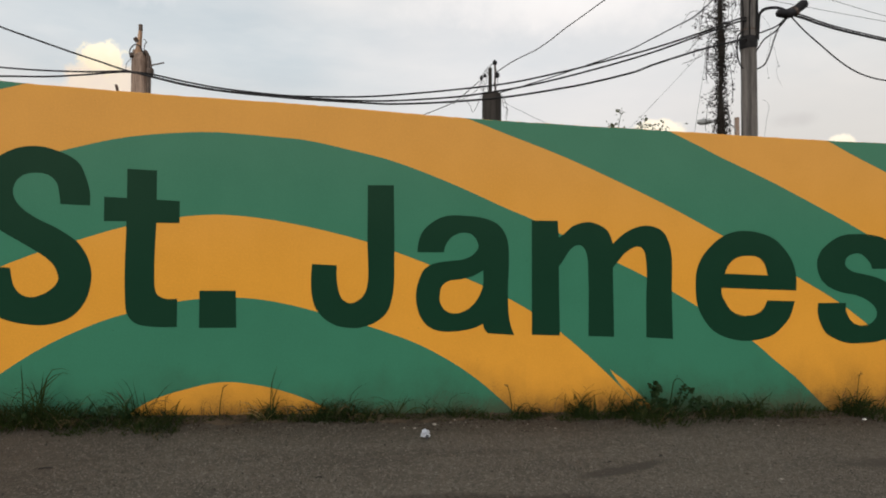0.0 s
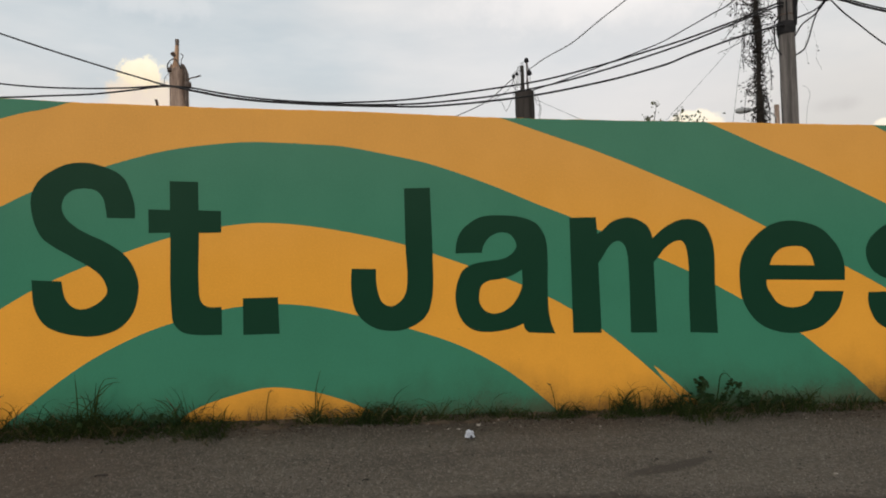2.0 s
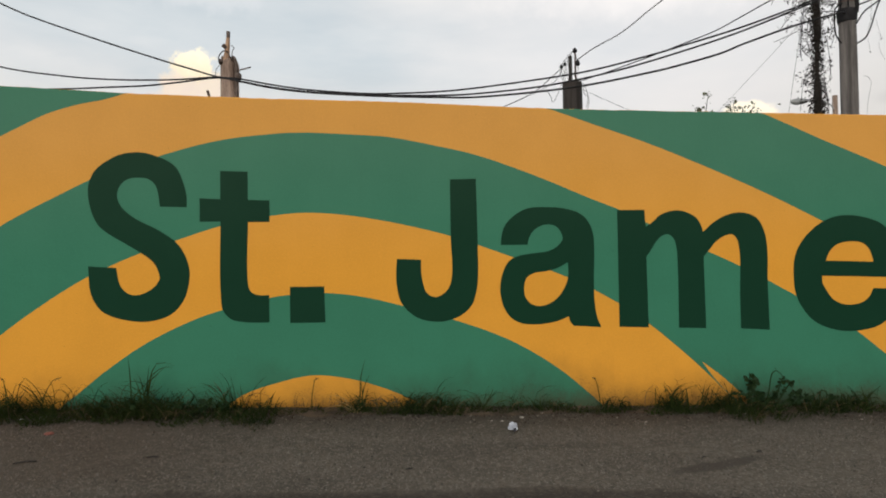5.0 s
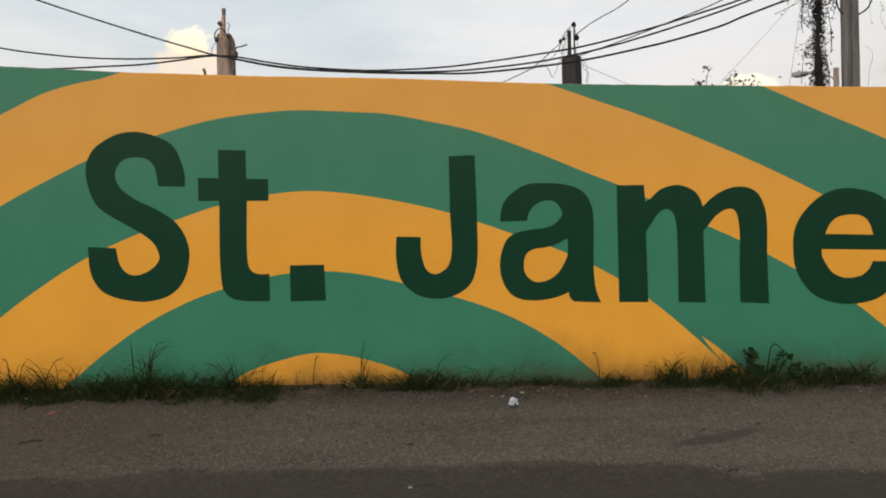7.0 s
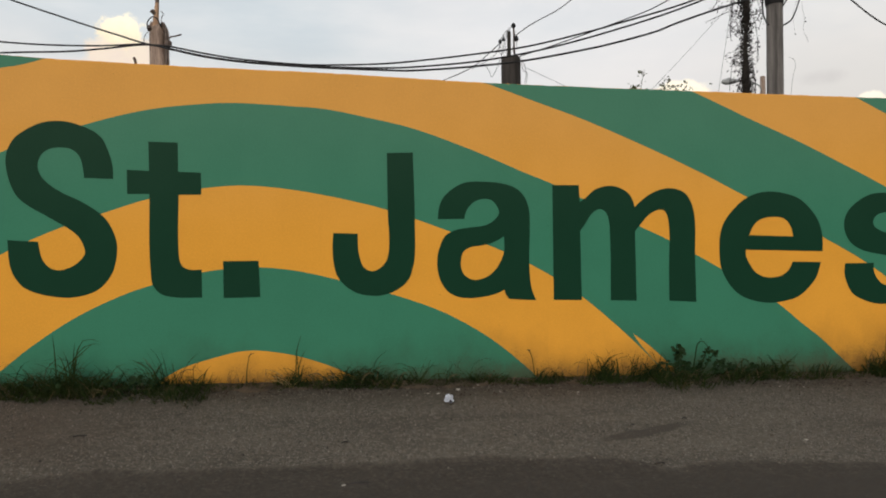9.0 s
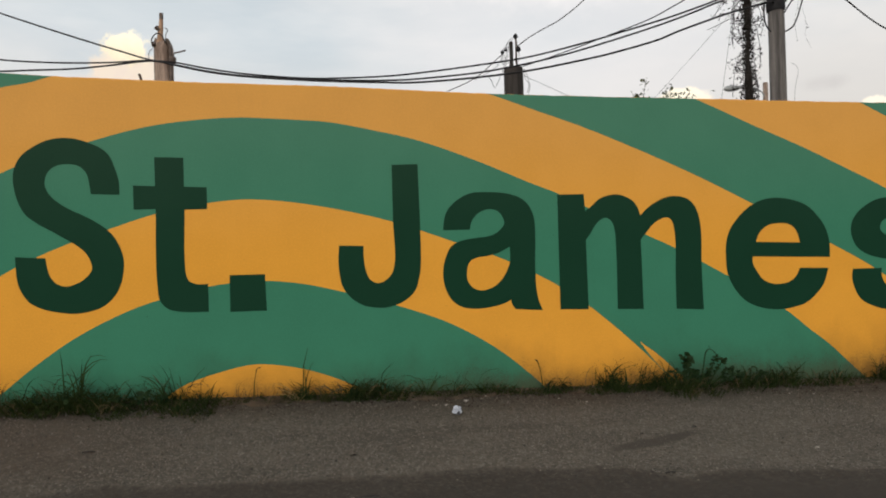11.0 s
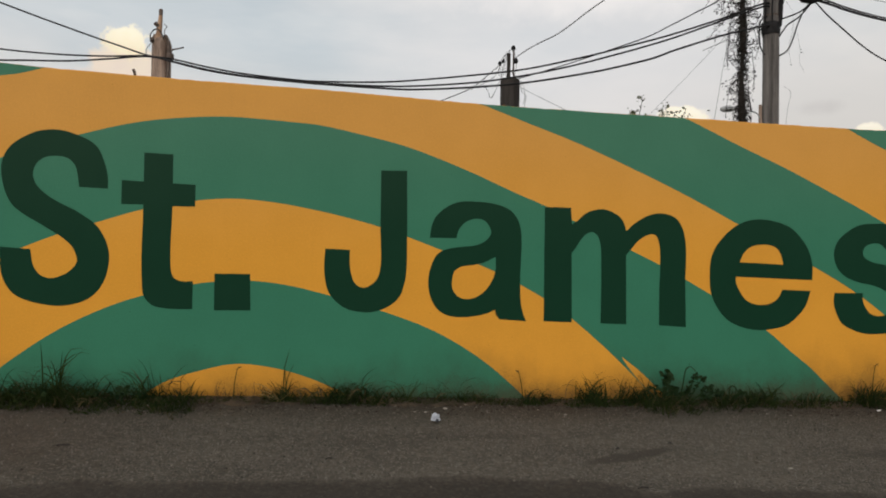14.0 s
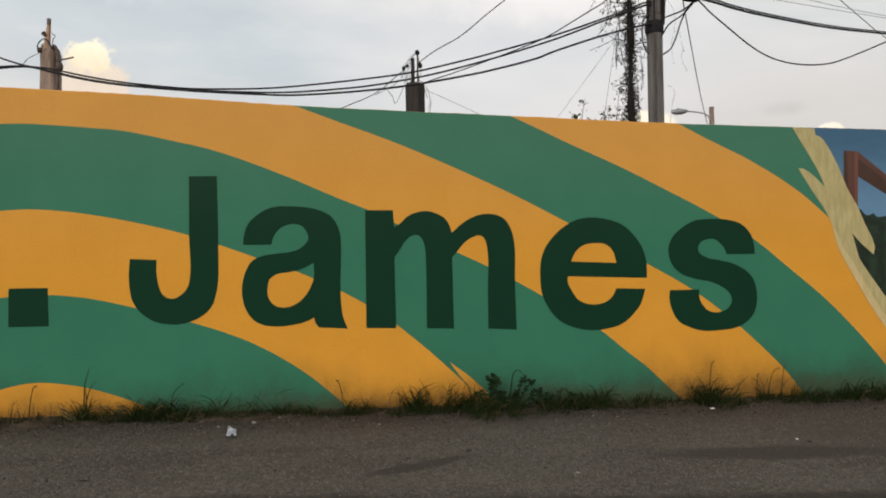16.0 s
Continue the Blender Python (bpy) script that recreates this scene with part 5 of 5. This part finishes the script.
def grass_tuft(x, y, tall, count, spread, seed, label, arching=0.6):
    rng = np.random.default_rng(seed)
    pieces = []
    hearts = [(x + rng.normal(0, spread * 0.2), y + rng.normal(0, 0.04), rng.uniform(0.55, 1.0), rng.normal(0, 0.5)) for _ in range(4)]
    for k in range(int(count * 1.9)):
        hx, hy, share, lean = hearts[rng.integers(0, 4)]
        kind = rng.uniform()
        if kind < arching:  # long blades that arch right over
            h, start, end = tall * (0.45 + 1.05 * rng.uniform(0, 1) ** 1.3), rng.uniform(0.0, 0.55), rng.uniform(0.7, 3.0)
        elif kind < 0.82:  # stiff spreading blades
            h, start, end = tall * (0.45 + 0.8 * rng.uniform(0, 1) ** 1.3), rng.uniform(0.0, 0.8), rng.uniform(0.2, 1.6)
        else:  # low skirt
            h, start, end = tall * rng.uniform(0.35, 0.7), rng.uniform(0.5, 1.1), rng.uniform(1.2, 2.4)
        way = outward(rng)
        if lean * math.cos(way) < 0 and rng.uniform() < abs(lean):
            way = math.pi - way
        pieces.append(blade(hx + rng.normal(0, spread * 0.13), hy + rng.normal(0, 0.03), h * share, start, end, way, rng.uniform(0.007, 0.013), rng))
    at = (x, y, ground_z(x, y))
    rooted("grass_tuft", at, *joined(pieces), GRASS, label, "grass tuft", "grass tufts by the wall")


tuft = "tuft of long arching dark green grass by the wall"
TUFTS = [(-4.36, 0.34, 40, 0.5), (-4.0, 0.37, 46, 0.5), (-3.09, 0.46, 30, 0.40), (-2.83, 0.25, 14, 0.4), (-2.25, 0.38, 44, 0.45), (-1.95, 0.28, 26, 0.4), (-0.9, 0.23, 26, 0.4), (-0.27, 0.34, 42, 0.42), (0.27, 0.34, 15, 0.26), (0.87, 0.34, 10, 0.22), (2.22, 0.36, 74, 0.36), (2.72, 0.36, 66, 0.42), (3.9, 0.28, 26, 0.4), (4.2, 0.28, 26, 0.4), (5.5, 0.37, 46, 0.4), (7.03, 0.25, 34, 0.5), (7.47, 0.28, 34, 0.5), (-5.2, 0.39, 46, 0.5), (1.55, 0.21, 18, 0.4)]
for seed, (x, tall, count, spread) in enumerate(TUFTS, 1):
    y = -0.2 if x < -1.5 else -0.14
    grass_tuft(x, y, tall, count, spread, seed, "tall " + tuft if tall > 0.4 else tuft, 0.42 if seed in (8, 9, 10, 11, 12) else 0.6)


def seed_stalk(x, y, height, bend, seed, label):
    """A single stalk with a drooping seed head."""
    rng = np.random.default_rng(seed)
    z = ground_z(x, y)
    line = smooth3([(x, y, z), (x + bend * 0.2, y - 0.01, z + height * 0.5), (x + bend * 0.6, y - 0.01, z + height * 0.9), (x + bend, y - 0.02, z + height)], 5)
    stalk = thing("grass_stalk", (x, y, z), label, "grass stalk", "stalks by the wall")
    build("stem", *tube(line, [0.0055 - 0.003 * i / (len(line) - 1) for i in range(len(line))], 5), GRASS, stalk)
    head = [leaf(line[-1 - (k % 6)] + Vector(rng.normal(0, 0.006, 3)), rng.uniform(0.010, 0.020), rng, 1.5) for k in range(10)]
    build("seed_head", *joined(head), DRY, stalk)


def tall_blades(x, y, blades, seed, label, material=GRASS, start=0.02, width=0.014):
    """A few stiff broad blades rising from one root."""
    rng = np.random.default_rng(seed)
    pieces = [blade(x + dx, y + rng.normal(0, 0.01), h, start, lean, 0.0 if right else math.pi, width, rng, True) for dx, h, lean, right in blades]
    rooted("grass_tuft", (x, y, ground_z(x, y)), *joined(pieces), material, label, "grass tuft", "grass tufts by the wall")


tall_blades(-0.93, -0.14, [(-0.03, 0.54, 0.10, True), (-0.01, 0.40, 0.75, True), (0.02, 0.26, 0.5, True), (-0.03, 0.24, 0.6, False), (0.0, 0.34, 0.2, False)], 3, "few stiff upright grass blades by the small yellow arch")
tall_blades(-3.10, -0.2, [(-0.10, 0.58, 0.15, False), (-0.08, 0.50, 0.4, True), (0.06, 0.56, 0.35, True), (0.05, 0.50, 0.12, True), (0.04, 0.42, 0.5, False), (0.02, 0.66, 2.3, True), (0.06, 0.70, 2.0, True), (0.0, 0.40, 1.2, False)], 6, "tall plumes of broad grass blades by the wall")
tall_blades(-1.0, -0.20, [(0.0, 0.34, 2.3, False), (0.02, 0.29, 2.2, False), (-0.03, 0.24, 2.3, False), (0.04, 0.38, 2.2, False), (0.0, 0.20, 2.2, True)], 4, "bent-over bleached straw by the small yellow arch", STRAW, 0.75, 0.007)
tall_blades(-0.70, -0.17, [(0.04, 0.28, 2.6, False), (0.0, 0.24, 2.2, True), (0.08, 0.20, 1.6, True), (0.12, 0.24, 2.4, False), (-0.08, 0.20, 2.0, False)], 12, "bent-over withered grass blades by the small yellow arch", DRY)
for x, y, h, bend, seed in ((-1.45, -0.10, 0.34, 0.06, 3), (1.50, -0.10, 0.34, -0.08, 5), (5.48, -0.1, 0.46, 0.06, 6), (6.05, -0.1, 0.30, 0.02, 7), (6.18, -0.1, 0.36, 0.14, 8), (6.35, -0.1, 0.38, 0.06, 9), (-4.42, -0.15, 0.36, -0.05, 10), (-4.1, -0.15, 0.36, 0.2, 11)):
    seed_stalk(x, y, h, bend, seed, "single thin dry grass stalk with a seed head")


def round_leaf(at, size, rng):
    """A broad cupped leaf of six sides on its short stalk."""
    a = rng.uniform(0, 2 * math.pi)
    along = Vector((math.cos(a), math.sin(a) * 0.6, rng.uniform(-0.5, 0.7))).normalized()
    across = along.cross(Vector((rng.normal(0, 0.5), -1.0, rng.normal(0, 0.7) + 0.5))).normalized()
    dip = along.cross(across) * size * 0.10
    c = Vector(at) + along * size * 0.6
    ring = [c + along * size * 0.55 * math.cos(k * math.pi / 3) + across * size * 0.45 * math.sin(k * math.pi / 3) for k in range(6)]
    return ring + [c + dip], [(k, (k + 1) % 6, 6) for k in range(6)]


def broad_weed(x, y, sprays, seed, label):
    """A weed with broad leaves on upright stems; a spray is (offset, height, hook, leaf size, leaves)."""
    rng = np.random.default_rng(seed)
    z = ground_z(x, y)
    weed = thing("weed", (x, y, z), label, "weed", "weeds by the wall")
    leaves = []
    for dx, height, hook, size, count in sprays:
        top = Vector((x + dx, y - 0.02, z + height))
        pts = [(x + dx * 0.4, y, z), (x + dx * 0.75, y - 0.01, z + height * 0.55), (top.x, top.y, top.z * 0.97)]
        if hook:
            pts += [(top.x + hook * 0.5, top.y, top.z + 0.01), (top.x + hook, top.y - 0.01, top.z - abs(hook) * 0.55)]
        line = smooth3(pts, 5)
        build("stem", *tube(line, [0.0085 - 0.005 * i / (len(line) - 1) for i in range(len(line))], 5), WEED, weed)
        for k in range(count):
            q = line[int(rng.uniform(0.3, 1.0) * (len(line) - 1))]
            leaves.append(round_leaf(q + Vector(rng.normal(0, 0.008, 3)), size * rng.uniform(0.6, 1.2), rng))
    build("leaves", *joined(leaves), WEED, weed, "broad dark green leaves")


broad_weed(2.98, -0.22, [(0.02, 0.42, 0.0, 0.050, 30), (0.05, 0.30, 0.02, 0.05, 16), (-0.10, 0.20, -0.03, 0.045, 12), (0.12, 0.18, 0.04, 0.05, 14)], 21, "broad-leaved dark green weed standing against the wall")
broad_weed(3.12, -0.2, [(0.12, 0.40, 0.13, 0.02, 3), (0.22, 0.32, 0.05, 0.035, 16), (0.29, 0.28, 0.05, 0.04, 18), (0.16, 0.22, 0.0, 0.05, 22), (0.36, 0.20, 0.06, 0.045, 20), (0.44, 0.14, 0.06, 0.045, 14), (0.0, 0.16, -0.04, 0.05, 16)], 22, "leafy dark green weed with one bare hooked stem")
broad_weed(3.75, -0.18, [(0.0, 0.20, 0.08, 0.03, 6), (0.1, 0.14, 0.05, 0.045, 10), (-0.1, 0.12, -0.04, 0.045, 10)], 25, "small broad-leaved weed in the verge")
broad_weed(-2.45, -0.3, [(0.0, 0.14, 0.05, 0.045, 14), (0.2, 0.12, 0.05, 0.045, 12), (-0.25, 0.12, -0.05, 0.045, 12)], 23, "low broad-leaved weed in the verge")
broad_weed(-3.4, -0.3, [(0.0, 0.14, 0.05, 0.045, 14), (0.2, 0.13, 0.05, 0.045, 12)], 24, "low broad-leaved weed in the verge")

# crumbs of rotted leaf and soil strewn from the verge on to the apron
rng = np.random.default_rng(51)
crumbs = []
for _ in range(9000):
    x = rng.uniform(-6, 9)
    y = -0.12 - abs(rng.normal(0, 0.26 + 0.12 * noise.noise(Vector((x * 1.3, 6, 0)))))
    if rng.uniform() > 0.55 + 0.8 * noise.noise(Vector((x * 3.3, y * 5, 4.0))):
        continue
    crumbs.append(leaf((x, y, ground_z(x, y) + 0.004), rng.uniform(0.008, 0.026), rng, 0.12))
tagged(build("leaf_litter", *joined(crumbs), CRUMBS), "dark crumbs of rotted leaf and soil strewn along the verge", "leaf litter", kind="stuff")

# loose stones on the apron
rng = np.random.default_rng(31)
pieces = []
for _ in range(60000):
    x, y = rng.uniform(-6, 9), -0.1 - 2.6 * rng.uniform(0, 1) ** 0.8
    keep = 0.55 + 0.75 * noise.noise(Vector((x * 0.9, y * 1.6, 8.0))) + 0.35 * noise.noise(Vector((x * 5, y * 5, 2.0)))
    if y < road_edge(x) + 0.03 * rng.normal():
        keep = 0.03 + 0.55 * math.exp((y - road_edge(x)) / 0.07)
    for cx, cy, wide, deep, slant in ((2.03, -1.71, 0.52, 0.10, 0.385), (5.15, -1.74, 1.15, 0.2, -0.05)):
        if ((x - cx) / wide) ** 2 + ((y - cy - slant * (x - cx)) / deep) ** 2 < 1.0:
            keep *= 0.12
    if rng.uniform() > keep:
        continue
    s = rng.uniform(0.003, 0.0075) if rng.uniform() < 0.955 else rng.uniform(0.007, 0.012)
    z = ground_z(x, y) + s * 0.35
    a = rng.uniform(0, 6.28)
    c, d = math.cos(a) * s, math.sin(a) * s
    pieces.append(([(x + c, y + d, z), (x - d * 0.8, y + c * 0.8, z), (x - c, y - d, z), (x + d * 0.8, y - c * 0.8, z), (x + d * 0.1, y, z + s * rng.uniform(0.7, 1.3)), (x, y, z - s * 0.6)],
                   [(0, 1, 4), (1, 2, 4), (2, 3, 4), (3, 0, 4), (1, 0, 5), (2, 1, 5), (3, 2, 5), (0, 3, 5)]))
tagged(build("gravel", *joined(pieces), STONES), "loose grey gravel scattered on the asphalt", "gravel", kind="stuff")


def crumpled(x, y, size, flat, material, name, label, category, seed, group=""):
    bm = bmesh.new()
    bmesh.ops.create_icosphere(bm, subdivisions=3, radius=1.0)
    z = ground_z(x, y)
    for v in bm.verts:
        p = v.co.copy()
        k = 1 + 0.42 * noise.noise(p * 1.9 + Vector((seed, 0, 0))) + 0.22 * noise.noise(p * 4.5 + Vector((0, seed, 0)))
        v.co = Vector((x, y, z)) + Vector((p.x * size * k, p.y * size * 0.8 * k, max(-0.2, p.z * flat * k) * size + size * flat * 0.62))
    at = (x, y, z)
    return rooted(name, at, *out_of(bm), material, label, category, group)


cup = crumpled(0.49, -0.86, 0.042, 1.3, CUP, "paper_litter", "crumpled white paper cup lying on the asphalt", "litter", 2.0, "litter")
low = ground_z(0.49, -0.86)
# solid dark plug in place of a hollow: the mouth's shade put into colour
build("mouth_shade", *tube([(0.500, -0.905, low + 0.026), (0.501, -0.87, low + 0.034)], [0.014, 0.017], 10), INK_AND_SHADE, cup, "dark open mouth of the cup")
build("print", *tube([(0.476, -0.890, low + 0.060), (0.476, -0.86, low + 0.062)], [0.008, 0.010], 8), INK_AND_SHADE, cup, "dark printed mark")
for x, y, size, seed in ((0.64, -0.40, 0.022, 5.0), (0.43, -0.52, 0.016, 6.0), (0.33, -0.50, 0.012, 7.0), (0.87, -0.23, 0.016, 8.0), (-0.12, -1.18, 0.007, 9.0), (5.37, -0.36, 0.022, 10.0), (5.60, -1.43, 0.014, 11.0), (3.27, -2.02, 0.017, 16.0), (-0.46, -2.62, 0.022, 12.0), (-4.18, -0.34, 0.018, 13.0), (-1.71, -0.20, 0.010, 14.0), (1.82, -0.56, 0.014, 15.0), (1.58, -0.41, 0.010, 17.0), (1.05, -0.48, 0.008, 18.0), (3.98, -0.52, 0.012, 19.0), (4.22, -0.56, 0.012, 20.0)):
    crumpled(x, y, size, 0.45, PAPER if seed in (10.0, 11.0, 13.0) else DULL_PAPER, "paper_scrap", "small soiled scrap of paper on the asphalt", "litter", seed, "litter")
crumpled(-3.69, -0.83, 0.045, 0.3, RED_PLASTIC, "plastic_scrap", "faded red plastic scrap at the edge of the verge", "litter", 3.0, "litter")
rng = np.random.default_rng(41)
for k in range(14):
    x, y = rng.uniform(-4.5, 7.0), rng.uniform(-2.1, -0.5)
    v, f = leaf((x, y, ground_z(x, y) + 0.006), rng.uniform(0.04, 0.075), rng, 0.15)
    rooted("fallen_leaf", (x, y, ground_z(x, y)), v, f, BARK, "dry brown fallen leaf on the asphalt", "leaf", "fallen leaves")
for x, y, way, size in ((-3.52, -1.55, 0.35, 0.17), (-2.54, -1.47, 0.1, 0.10), (-0.46, -1.78, 0.4, 0.05), (2.51, -1.43, 0.2, 0.05), (1.98, -1.56, 0.3, 0.04), (-0.36, -2.60, 0.1, 0.16), (1.84, -2.44, 0.1, 0.08)):
    z = ground_z(x, y) + 0.012
    pts = [(x - size / 2 * math.cos(way), y - size / 2 * math.sin(way), z), (x, y + 0.01, z + 0.004), (x + size / 2 * math.cos(way), y + size / 2 * math.sin(way), z)]
    v, f = tube(smooth3(pts, 4), 0.006, 5, 0.5)
    rooted("twig", (x, y, z - 0.012), v, f, DARK_WOOD, "dry dark twig lying on the asphalt", "twig", "twigs")
